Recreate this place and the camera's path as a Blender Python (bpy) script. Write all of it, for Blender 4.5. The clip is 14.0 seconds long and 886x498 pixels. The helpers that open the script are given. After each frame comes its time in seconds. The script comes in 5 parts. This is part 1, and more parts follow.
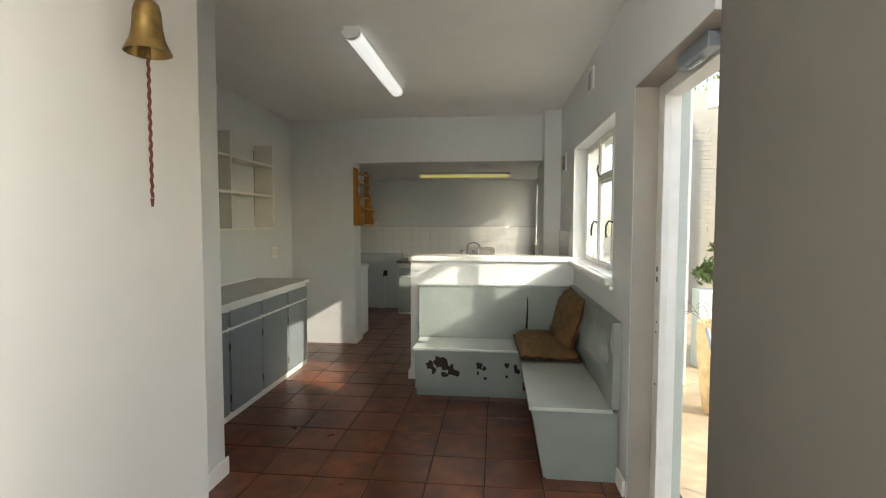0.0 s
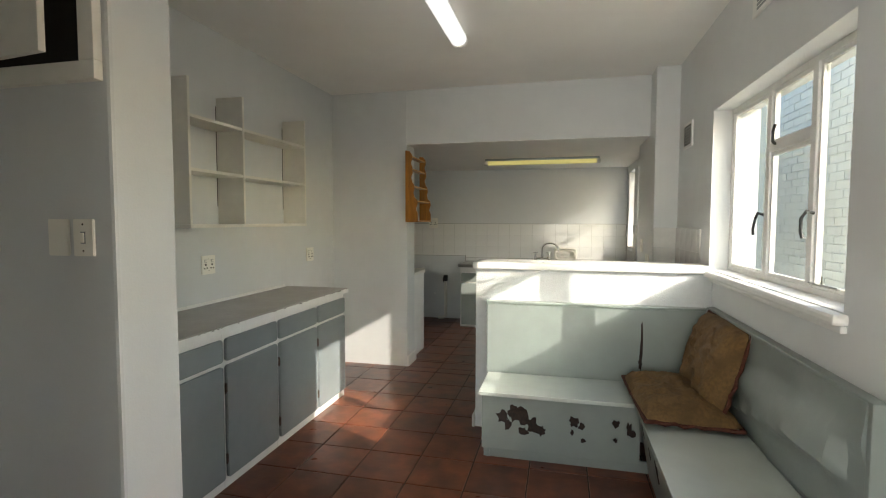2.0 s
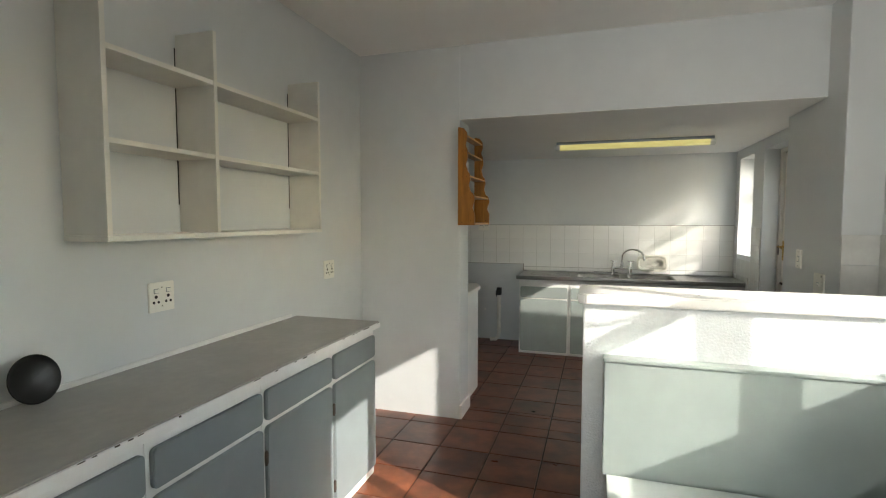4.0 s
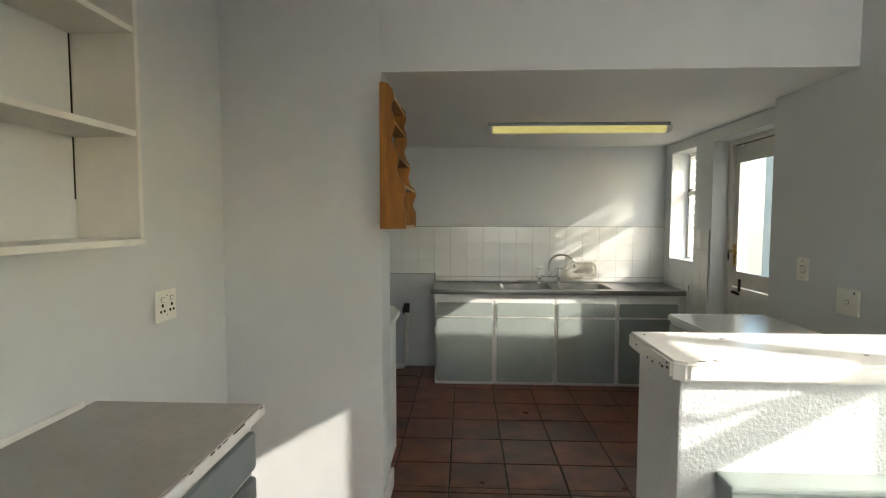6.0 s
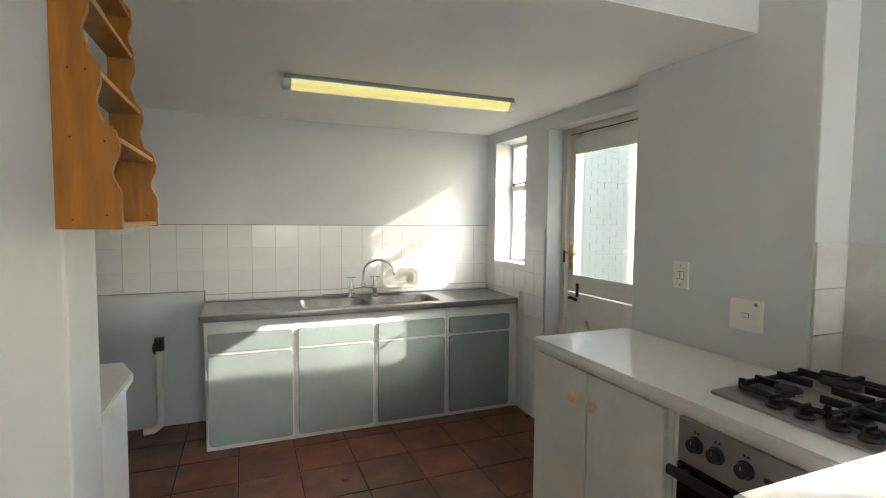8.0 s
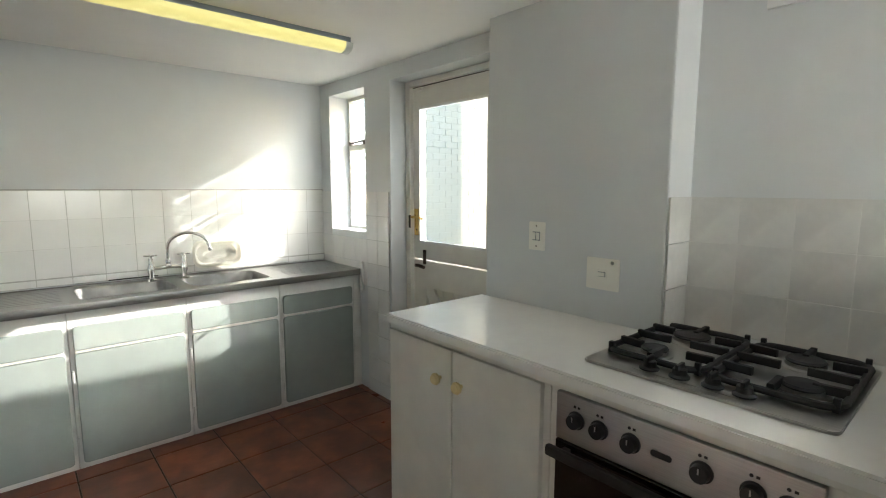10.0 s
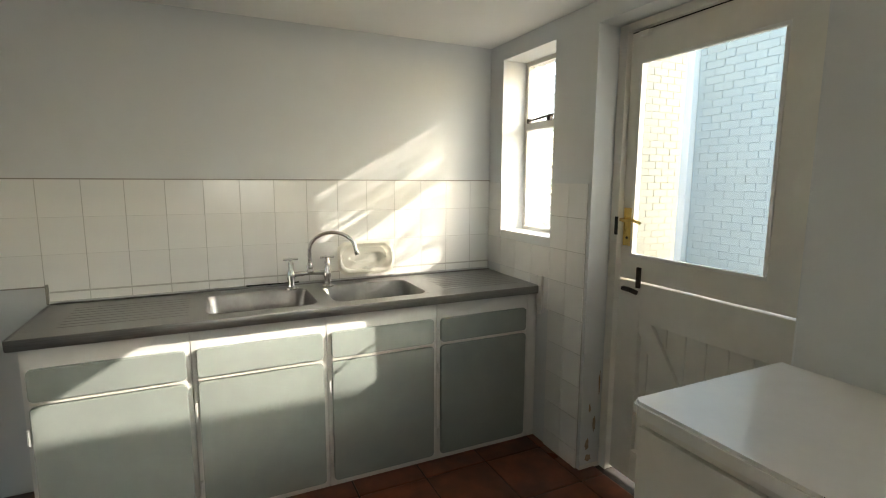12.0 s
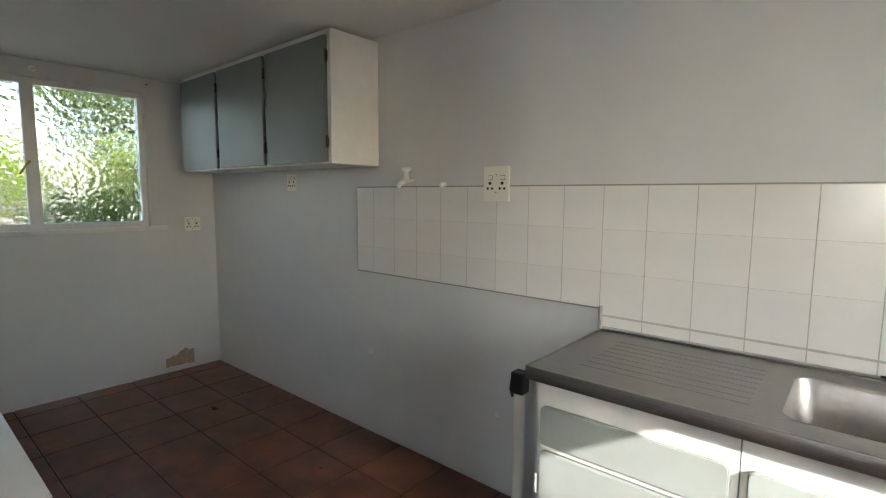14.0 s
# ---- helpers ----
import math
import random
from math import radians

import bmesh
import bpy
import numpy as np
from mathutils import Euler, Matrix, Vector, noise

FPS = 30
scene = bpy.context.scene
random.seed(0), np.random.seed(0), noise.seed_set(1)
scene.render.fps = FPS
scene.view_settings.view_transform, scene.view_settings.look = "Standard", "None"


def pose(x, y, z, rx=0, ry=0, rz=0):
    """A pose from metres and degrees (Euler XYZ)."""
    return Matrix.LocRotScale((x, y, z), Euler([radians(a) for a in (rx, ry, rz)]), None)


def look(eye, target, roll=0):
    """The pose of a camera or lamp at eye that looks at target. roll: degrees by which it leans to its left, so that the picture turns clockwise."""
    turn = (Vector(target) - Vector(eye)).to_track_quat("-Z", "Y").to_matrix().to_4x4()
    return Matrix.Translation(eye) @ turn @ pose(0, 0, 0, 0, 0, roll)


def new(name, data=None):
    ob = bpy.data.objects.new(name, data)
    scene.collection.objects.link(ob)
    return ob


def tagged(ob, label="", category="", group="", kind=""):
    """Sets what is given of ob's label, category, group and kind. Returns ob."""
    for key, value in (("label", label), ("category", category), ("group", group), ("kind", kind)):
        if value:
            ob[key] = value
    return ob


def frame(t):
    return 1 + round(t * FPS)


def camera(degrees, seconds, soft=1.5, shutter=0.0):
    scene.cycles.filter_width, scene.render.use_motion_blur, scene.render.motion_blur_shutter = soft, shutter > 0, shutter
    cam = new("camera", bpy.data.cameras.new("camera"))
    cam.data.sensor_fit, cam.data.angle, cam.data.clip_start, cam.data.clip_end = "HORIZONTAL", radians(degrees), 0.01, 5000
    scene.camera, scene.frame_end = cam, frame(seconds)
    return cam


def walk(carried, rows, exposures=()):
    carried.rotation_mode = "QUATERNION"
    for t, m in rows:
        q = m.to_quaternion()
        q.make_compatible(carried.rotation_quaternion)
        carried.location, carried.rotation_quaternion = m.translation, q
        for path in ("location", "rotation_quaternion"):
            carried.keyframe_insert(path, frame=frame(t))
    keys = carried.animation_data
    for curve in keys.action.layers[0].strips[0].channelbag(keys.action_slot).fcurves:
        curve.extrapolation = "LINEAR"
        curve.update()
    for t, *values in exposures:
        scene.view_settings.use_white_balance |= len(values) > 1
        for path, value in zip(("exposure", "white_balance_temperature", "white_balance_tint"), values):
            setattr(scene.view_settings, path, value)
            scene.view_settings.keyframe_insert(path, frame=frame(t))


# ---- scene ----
cam = camera(84.0, 14.0, soft=1.1)
PATH = [
    (0, (0.028, 0.145, 1.42), (-0.187, 2.13, 1.311), 0.1),
    (0.5, (-0.013, 0.377, 1.408), (-0.216, 2.363, 1.299), 0.2),
    (1, (-0.02, 0.67, 1.407), (-0.305, 2.646, 1.297), 0.1),
    (1.5, (-0.114, 0.969, 1.406), (-0.479, 2.932, 1.292), 0.0),
    (2, (-0.185, 1.262, 1.385), (-0.652, 3.204, 1.273), 0.1),
    (2.5, (-0.274, 1.558, 1.404), (-0.884, 3.459, 1.288), -0.0),
    (5, (-0.975, 2.933, 1.429), (-1.535, 4.849, 1.299), 0.1),
    (5.5, (-1.102, 3.186, 1.438), (-1.429, 5.155, 1.312), 0.0),
    (6, (-1.208, 3.405, 1.424), (-1.299, 5.4, 1.302), 0.1),
    (6.5, (-1.256, 3.676, 1.423), (-1.192, 5.671, 1.298), 0.2),
    (7, (-1.303, 3.93, 1.419), (-1.02, 5.906, 1.292), 0.3),
    (7.5, (-1.315, 4.174, 1.418), (-0.763, 6.093, 1.292), 0.3),
    (8, (-1.238, 4.408, 1.407), (-0.492, 6.26, 1.284), 0.5),
    (8.5, (-1.193, 4.566, 1.386), (-0.175, 6.283, 1.262), 0.4),
    (11, (-1.021, 5.007, 1.366), (0.311, 6.473, 1.087), 0.4),
    (11.5, (-0.95, 5.288, 1.373), (0.227, 6.88, 1.093), 0.5),
    (12, (-0.856, 5.545, 1.357), (-0.011, 7.337, 1.078), 0.3),
    (12.5, (-0.762, 5.783, 1.312), (-0.402, 7.735, 1.067), 0.1),
    (13, (-0.738, 6.007, 1.295), (-0.857, 7.993, 1.089), 0.1),
    (13.5, (-0.712, 6.183, 1.303), (-1.439, 8.034, 1.093), 0.5),
    (14, (-0.786, 6.354, 1.31), (-2.077, 7.866, 1.095), 0.4),
]
EXPOSURES = [(0, 1.92, 7200, 8), (1.5, 1.98, 7400, 9), (2.5, 2.58, 6700, 8), (5, 2.38, 6700, 8), (7, 2.58, 6900, 9), (8.5, 3.2, 6450, 8), (11, 3.1, 6650, 8), (12, 2.72, 7200, 9), (12.5, 2.68, 7300, 9), (13, 2.75, 6950, 8), (13.5, 2.85, 6700, 8), (14, 3.27, 6600, 13)]
walk(cam, [(t, look(eye, target, roll)) for t, eye, target, roll in PATH], EXPOSURES)

# ---- light ----
SUN_TO = Vector((2.2, -1.0, 1.25)).normalized()
world = bpy.data.worlds.new("world")
scene.world = world
world.use_nodes = True
wn = world.node_tree.nodes
sky = wn.new("ShaderNodeTexSky")
sky.sky_type = "NISHITA"
sky.sun_disc = False
sky.sun_elevation = math.asin(SUN_TO.z)
sky.sun_rotation = math.atan2(SUN_TO.x, SUN_TO.y)
wn["Background"].inputs["Strength"].default_value = 0.2
world.node_tree.links.new(sky.outputs[0], wn["Background"].inputs["Color"])
sun = new("sun", bpy.data.lights.new("sun", "SUN"))
sun.data.energy, sun.data.angle, sun.data.color = 1.5, radians(0.5), (1.0, 0.95, 0.88)
sun.matrix_world = look(SUN_TO * 20, (0, 0, 0))


def fill_lamp(x, y, z, wide, high, turn, power, tilt=90):
    """An added area lamp in an unseen, made-up opening behind the camera."""
    ob = new("hall_fill", bpy.data.lights.new("hall_fill", "AREA"))
    ob.data.shape, ob.data.size, ob.data.size_y = "RECTANGLE", wide, high
    ob.data.energy, ob.data.color, ob.data.spread = power, (0.93, 0.97, 1.0), radians(110)
    ob.matrix_world = pose(x, y, z, tilt, 0, turn)
    return ob


# added fill that brightens the hall wall with the bell
fill_lamp(0.80, -0.95, 1.45, 1.1, 1.2, 90, 30)
# added fill for the ceilings and the walls that face the hall
fill_lamp(-0.09, -1.98, 1.55, 1.3, 1.5, 0, 6, 128)


# ---- materials ----
def material(name, colour, rough=0.6, metal=0.0, grain=0.0, scale=40.0, spots=0.0, spot_scale=2.0, bump=0.0, bump_scale=120.0, stretch=None, second=None, random_by=0.0, coat=0.0, spec=0.5):
    """A painted or natural surface: fine grain, broad stains and a little relief."""
    m = bpy.data.materials.new(name)
    m.use_nodes = True
    n, l = m.node_tree.nodes, m.node_tree.links
    b = n["Principled BSDF"]
    b.inputs["Roughness"].default_value = rough
    b.inputs["Metallic"].default_value = metal
    b.inputs["Coat Weight"].default_value = coat
    b.inputs["Specular IOR Level"].default_value = spec
    place = n.new("ShaderNodeTexCoord").outputs["Object"]
    if stretch:
        mp = n.new("ShaderNodeMapping")
        mp.inputs["Scale"].default_value = stretch
        l.new(place, mp.inputs["Vector"])
        place = mp.outputs["Vector"]

    if random_by:
        mine = n.new("ShaderNodeObjectInfo")
        far_off = n.new("ShaderNodeVectorMath")
        far_off.operation = "MULTIPLY_ADD"
        l.new(mine.outputs["Random"], far_off.inputs[0])
        far_off.inputs[1].default_value = (17.0, 23.0, 31.0)
        l.new(place, far_off.inputs[2])
        place = far_off.outputs["Vector"]

    def noisy(size, detail=4.0):
        t = n.new("ShaderNodeTexNoise")
        t.inputs["Scale"].default_value, t.inputs["Detail"].default_value = size, detail
        l.new(place, t.inputs["Vector"])
        return t.outputs["Fac"]

    def mixed(fac, a, bcol, lo, hi):
        r = n.new("ShaderNodeMapRange")
        r.inputs["From Min"].default_value, r.inputs["From Max"].default_value = lo, hi
        l.new(fac, r.inputs["Value"])
        x = n.new("ShaderNodeMix")
        x.data_type = "RGBA"
        l.new(r.outputs["Result"], x.inputs["Factor"])
        for sock, v in ((x.inputs["A"], a), (x.inputs["B"], bcol)):
            if isinstance(v, tuple):
                sock.default_value = (*v, 1)
            else:
                l.new(v, sock)
        return x.outputs["Result"]

    c = tuple(colour)
    out = c
    if grain:
        out = mixed(noisy(scale), tuple(v * (1 - grain) for v in c), tuple(min(1, v * (1 + grain)) for v in c), 0.3, 0.7)
    if spots:
        dark = second or tuple(v * (1 - spots) for v in c)
        out = mixed(noisy(spot_scale, 6.0), dark, out, 0.30, 0.58)
    if random_by:
        info = n.new("ShaderNodeObjectInfo")
        h = n.new("ShaderNodeHueSaturation")
        r = n.new("ShaderNodeMapRange")
        r.inputs["To Min"].default_value, r.inputs["To Max"].default_value = 1 - random_by, 1 + random_by
        l.new(info.outputs["Random"], r.inputs["Value"])
        l.new(r.outputs["Result"], h.inputs["Value"])
        if isinstance(out, tuple):
            h.inputs["Color"].default_value = (*out, 1)
        else:
            l.new(out, h.inputs["Color"])
        out = h.outputs["Color"]
    if isinstance(out, tuple):
        b.inputs["Base Color"].default_value = (*out, 1)
    else:
        l.new(out, b.inputs["Base Color"])
    if bump:
        k = n.new("ShaderNodeBump")
        k.inputs["Strength"].default_value, k.inputs["Distance"].default_value = bump, 0.004
        l.new(noisy(bump_scale, 3.0), k.inputs["Height"])
        l.new(k.outputs["Normal"], b.inputs["Normal"])
    if grain and metal < 0.5:
        r = n.new("ShaderNodeMapRange")
        r.inputs["To Min"].default_value, r.inputs["To Max"].default_value = rough * 0.8, min(1, rough * 1.2)
        l.new(noisy(6.0), r.inputs["Value"])
        l.new(r.outputs["Result"], b.inputs["Roughness"])
    return m


def glowing(name, colour, strength, base=(0.8, 0.8, 0.8)):
    m = material(name, base, 0.35)
    b = m.node_tree.nodes["Principled BSDF"]
    b.inputs["Emission Color"].default_value = (*colour, 1)
    b.inputs["Emission Strength"].default_value = strength
    return m


def glass(name, rough=0.0, bump=0.0, size=30.0, tint=(1, 1, 1), clear=0.0, streaks=False, deep=0.012):
    """Window glass; clear mixes in plain see-through, streaks varies it as pressed glass does."""
    m = bpy.data.materials.new(name)
    m.use_nodes = True
    n, l = m.node_tree.nodes, m.node_tree.links
    b = n["Principled BSDF"]
    b.inputs["Base Color"].default_value = (*tint, 1)
    b.inputs["Roughness"].default_value = rough
    b.inputs["Transmission Weight"].default_value = 1.0
    b.inputs["IOR"].default_value = 1.12 if bump == 0 else 1.3
    if bump:
        t = n.new("ShaderNodeTexVoronoi") if rough < 0.1 else n.new("ShaderNodeTexNoise")
        t.inputs["Scale"].default_value, t.inputs["Detail"].default_value = size, 1.0
        if rough < 0.1:
            t.feature = "SMOOTH_F1"
            t.inputs["Smoothness"].default_value = 0.4
        l.new(n.new("ShaderNodeTexCoord").outputs["Object"], t.inputs["Vector"])
        k = n.new("ShaderNodeBump")
        k.inputs["Strength"].default_value, k.inputs["Distance"].default_value = bump, deep
        l.new(t.outputs["Distance" if rough < 0.1 else "Fac"], k.inputs["Height"])
        l.new(k.outputs["Normal"], b.inputs["Normal"])
    if clear or streaks:
        tr = n.new("ShaderNodeBsdfTransparent")
        mix = n.new("ShaderNodeMixShader")
        mix.inputs[0].default_value = 1 - clear
        l.new(tr.outputs[0], mix.inputs[1])
        l.new(b.outputs[0], mix.inputs[2])
        l.new(mix.outputs[0], n["Material Output"].inputs["Surface"])
        if streaks:
            w = n.new("ShaderNodeTexNoise")
            w.inputs["Scale"].default_value, w.inputs["Detail"].default_value, w.inputs["Distortion"].default_value = 9.0, 3.0, 1.2
            mp = n.new("ShaderNodeMapping")
            mp.inputs["Rotation"].default_value = (radians(-35), 0, 0)
            mp.inputs["Scale"].default_value = (1, 0.6, 3.0)
            l.new(n.new("ShaderNodeTexCoord").outputs["Object"], mp.inputs["Vector"])
            l.new(mp.outputs["Vector"], w.inputs["Vector"])
            r = n.new("ShaderNodeMapRange")
            r.inputs["From Min"].default_value, r.inputs["From Max"].default_value = 0.42, 0.62
            r.inputs["To Min"].default_value, r.inputs["To Max"].default_value = 0.12, 0.85
            l.new(w.outputs["Fac"], r.inputs["Value"])
            l.new(r.outputs["Result"], mix.inputs[0])
    return m


WALL = material("wall_paint", (0.67, 0.685, 0.685), 0.42, grain=0.02, scale=9, spots=0.04, spot_scale=1.3, bump=0.12, bump_scale=160)
ROUGHCAST = material("roughcast_paint", (0.66, 0.675, 0.68), 0.55, grain=0.03, bump=0.8, bump_scale=110)
HALL = material("hall_paint", (0.74, 0.72, 0.69), 0.5, grain=0.02, scale=7, spots=0.03, spot_scale=1.5, bump=0.1, bump_scale=150)
# darker hall colour: the shade on the backlit east wall is put in
HALL_SHADED = material("shaded_hall_paint", (0.155, 0.144, 0.128), 0.5, grain=0.02, scale=7, spots=0.03, spot_scale=1.5, bump=0.1, bump_scale=150)
CEILING = material("ceiling_paint", (0.90, 0.89, 0.865), 0.7, grain=0.02, scale=4, spots=0.03, spot_scale=1.1, bump=0.08)
WHITE = material("white_gloss", (0.78, 0.775, 0.75), 0.35, grain=0.03, scale=18, spots=0.06, spot_scale=6)
CREAM = material("cream_paint", (0.78, 0.76, 0.70), 0.4, grain=0.03, scale=14, spots=0.08, spot_scale=5)
WHITE_TOP = material("white_laminate", (0.86, 0.85, 0.82), 0.22, grain=0.02, scale=20, spots=0.05, spot_scale=4)
GREY = material("grey_paint", (0.205, 0.232, 0.24), 0.42, grain=0.04, scale=12, spots=0.07, spot_scale=5, bump=0.05)
MINT = material("grey_green_paint", (0.29, 0.325, 0.305), 0.4, grain=0.04, scale=12, spots=0.08, spot_scale=4, bump=0.05)
# darker copy of MINT: shade on the wall cabinet doors as colour
MINT_SHADED = material("shaded_grey_green_paint", (0.17, 0.195, 0.185), 0.45, grain=0.04, scale=12, spots=0.08, spot_scale=4, bump=0.05)
# sage darkened for the shade on the bench fronts; the seats stay paler
SAGE = material("shaded_sage_paint", (0.26, 0.295, 0.28), 0.35, grain=0.04, scale=10, spots=0.08, spot_scale=4, bump=0.1, bump_scale=30)
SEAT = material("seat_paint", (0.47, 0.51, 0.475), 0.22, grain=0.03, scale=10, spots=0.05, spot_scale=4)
LAMINATE = material("grey_laminate", (0.33, 0.31, 0.28), 0.33, grain=0.07, scale=30, spots=0.14, spot_scale=5)
TERRACOTTA = material("terracotta", (0.17, 0.053, 0.025), 0.3, grain=0.28, scale=9, spots=0.55, spot_scale=5.5, bump=0.18, bump_scale=25, random_by=0.22, second=(0.075, 0.027, 0.016))
GROUT = material("grout", (0.035, 0.028, 0.024), 0.9, grain=0.3)
STEEL = material("brushed_steel", (0.31, 0.305, 0.295), 0.3, metal=1.0, grain=0.12, scale=6, stretch=(2, 60, 60))
HOB_STEEL = material("satin_steel", (0.47, 0.46, 0.44), 0.3, metal=1.0, grain=0.08, scale=6, stretch=(60, 2, 60))
CHROME = material("chrome", (0.72, 0.72, 0.70), 0.10, metal=1.0)
BRASS = material("brass", (0.72, 0.50, 0.16), 0.25, metal=1.0, grain=0.2, scale=30)
BRONZE = material("bell_bronze", (0.30, 0.20, 0.075), 0.33, metal=1.0, grain=0.3, scale=25)
BLACK = material("black_enamel", (0.012, 0.012, 0.012), 0.4, grain=0.2)
IRON = material("cast_iron", (0.012, 0.012, 0.013), 0.5, grain=0.3, bump=0.2)
# near-black that paints the shade inside gaps, holes and recesses
DARK = material("recess_shade", (0.012, 0.011, 0.010), 0.8)
RUST = material("rusty_hinge", (0.05, 0.03, 0.02), 0.7, grain=0.5)
PINE = material("varnished_pine", (0.36, 0.145, 0.018), 0.35, grain=0.25, scale=9, stretch=(6, 6, 0.7), spots=0.25, spot_scale=3)
PINE_EDGE = material("pine_edge", (0.62, 0.34, 0.12), 0.5, grain=0.15)
OLIVE = material("olive_cloth", (0.15, 0.083, 0.027), 0.9, grain=0.22, scale=60, spots=0.35, spot_scale=9, bump=0.5, bump_scale=260)
RUSSET = material("russet_trim", (0.075, 0.018, 0.008), 0.95, grain=0.4, scale=80, bump=0.6)
FLAKE = material("bare_wood", (0.022, 0.010, 0.007), 0.8, grain=0.5, scale=60)
TILE = material("white_tile", (0.83, 0.825, 0.80), 0.18, grain=0.015, scale=5, spots=0.03, spot_scale=3)
STAINED_TILE = material("stained_tile", (0.72, 0.71, 0.68), 0.22, grain=0.02, spots=0.16, spot_scale=5.0)
BOWL_STEEL = material("scratched_steel", (0.36, 0.35, 0.335), 0.36, metal=1.0, grain=0.25, scale=9, spots=0.3, spot_scale=6)
# brown-grey with the doorway reveal's shade put into the tone
REVEAL = material("shaded_reveal", (0.34, 0.305, 0.265), 0.5, grain=0.03, scale=9, spots=0.08, spot_scale=3, bump=0.1)
PALE_JOINT = material("pale_joint", (0.70, 0.69, 0.65), 0.6, grain=0.1)
JOINT = material("tile_joint", (0.52, 0.51, 0.48), 0.8, grain=0.1)
PLASTIC = material("cream_plastic", (0.86, 0.84, 0.77), 0.35)
IVORY = material("ivory_knob", (0.72, 0.58, 0.30), 0.3)
ROPE = material("red_rope", (0.13, 0.035, 0.025), 0.9, grain=0.5, scale=150)
LAMP_WHITE = glowing("lamp_tube_cover", (0.90, 0.95, 1.0), 0.2)
LAMP_YELLOW = glowing("aged_lamp_cover", (1.0, 0.89, 0.30), 0.075, (0.74, 0.68, 0.34))
# tints here dim the outdoor brightness seen through clear and pebbled panes
GLASS = glass("clear_glass", tint=(0.74, 0.79, 0.78))
PEBBLE = glass("pebbled_glass", 0.0, 1.0, 17.0, (0.40, 0.42, 0.40), deep=0.04)
FROST = glass("pressed_glass", 0.55, 0.4, 22.0, (0.80, 0.86, 0.85), streaks=True)
SMOKED = material("oven_glass", (0.02, 0.014, 0.010), 0.08)
BRICK = material("painted_brick", (0.42, 0.44, 0.425), 0.75, grain=0.04, scale=25, spots=0.06, spot_scale=5, bump=0.6, bump_scale=40, random_by=0.015)
# cream set below its true tone so the sunlit wall isn't blown white
TONED_CREAM_BRICK = material("toned_cream_brick", (0.40, 0.365, 0.30), 0.8, grain=0.04, scale=25, spots=0.06, spot_scale=5, bump=0.6, bump_scale=40)
RENDERED = material("painted_render", (0.48, 0.53, 0.50), 0.8, grain=0.04, spots=0.1, spot_scale=2, bump=0.3)
PAVING = material("sandy_paving", (0.43, 0.33, 0.205), 0.85, grain=0.15, scale=12, spots=0.3, spot_scale=2.5, bump=0.4, bump_scale=30)
CLAY = material("weathered_pot", (0.60, 0.44, 0.24), 0.8, grain=0.15, scale=14, spots=0.3, spot_scale=7, bump=0.4, bump_scale=40)
SOIL = material("dry_soil", (0.10, 0.065, 0.04), 0.95, grain=0.4)
TWIG = material("dry_twig", (0.13, 0.085, 0.05), 0.9)
LEAF = material("leaf", (0.085, 0.13, 0.03), 0.5, random_by=0.3, grain=0.3, scale=3)
LEAF_LIGHT = material("bright_leaf", (0.22, 0.30, 0.05), 0.5, random_by=0.3, grain=0.3, scale=3)
POLE = material("blue_grey_pole", (0.24, 0.27, 0.31), 0.4, metal=0.3)
TIMBER = material("weathered_beam", (0.34, 0.33, 0.28), 0.8, grain=0.2)
FACE_BRICK = material("orange_brick", (0.42, 0.12, 0.05), 0.8, grain=0.2)
PLASTER = material("bare_plaster", (0.36, 0.27, 0.19), 0.9, grain=0.2)
STONE = material("garden_stone", (0.55, 0.52, 0.47), 0.9, grain=0.4, scale=20, spots=0.5, spot_scale=3)


# ---- makers ----
def box(bm, a, b, bevel=0.0, turn=None):
    """Adds a box between two corners to bm, its edges rounded by bevel."""
    a, b = Vector(a), Vector(b)
    t = bmesh.new()
    bmesh.ops.create_cube(t, size=1.0, matrix=Matrix.Translation((a + b) / 2) @ Matrix.Diagonal((*[abs(v) for v in (b - a)], 1)))
    if bevel:
        bmesh.ops.bevel(t, geom=t.edges[:], offset=bevel, segments=2, affect="EDGES", profile=0.6)
    if turn is not None:
        t.transform(turn)
    me = bpy.data.meshes.new("t")
    t.to_mesh(me)
    t.free()
    bm.from_mesh(me)
    bpy.data.meshes.remove(me)
    return bm


def boxed(a, b, bevel=0.0):
    return box(bmesh.new(), a, b, bevel)


def rod(bm, p, q, r, r2=None, sides=12):
    p, q = Vector(p), Vector(q)
    m = Matrix.Translation((p + q) / 2) @ (q - p).to_track_quat("Z", "Y").to_matrix().to_4x4()
    bmesh.ops.create_cone(bm, cap_ends=True, segments=sides, radius1=r, radius2=r if r2 is None else r2, depth=(q - p).length, matrix=m)
    return bm


def lathe(profile, sides=32, m=None):
    """Spins (radius, height) pairs about z."""
    bm = bmesh.new()
    rings = [[bm.verts.new((r * math.cos(2 * math.pi * k / sides), r * math.sin(2 * math.pi * k / sides), z)) for k in range(sides)] for r, z in profile]
    for lo, hi in zip(rings, rings[1:]):
        for k in range(sides):
            bm.faces.new((lo[k], lo[(k + 1) % sides], hi[(k + 1) % sides], hi[k]))
    for ring in (rings[0], rings[-1]):
        if Vector(ring[0].co).xy.length > 1e-4:
            bm.faces.new(ring)
    if m is not None:
        bm.transform(m)
    bmesh.ops.recalc_face_normals(bm, faces=bm.faces[:])
    return bm


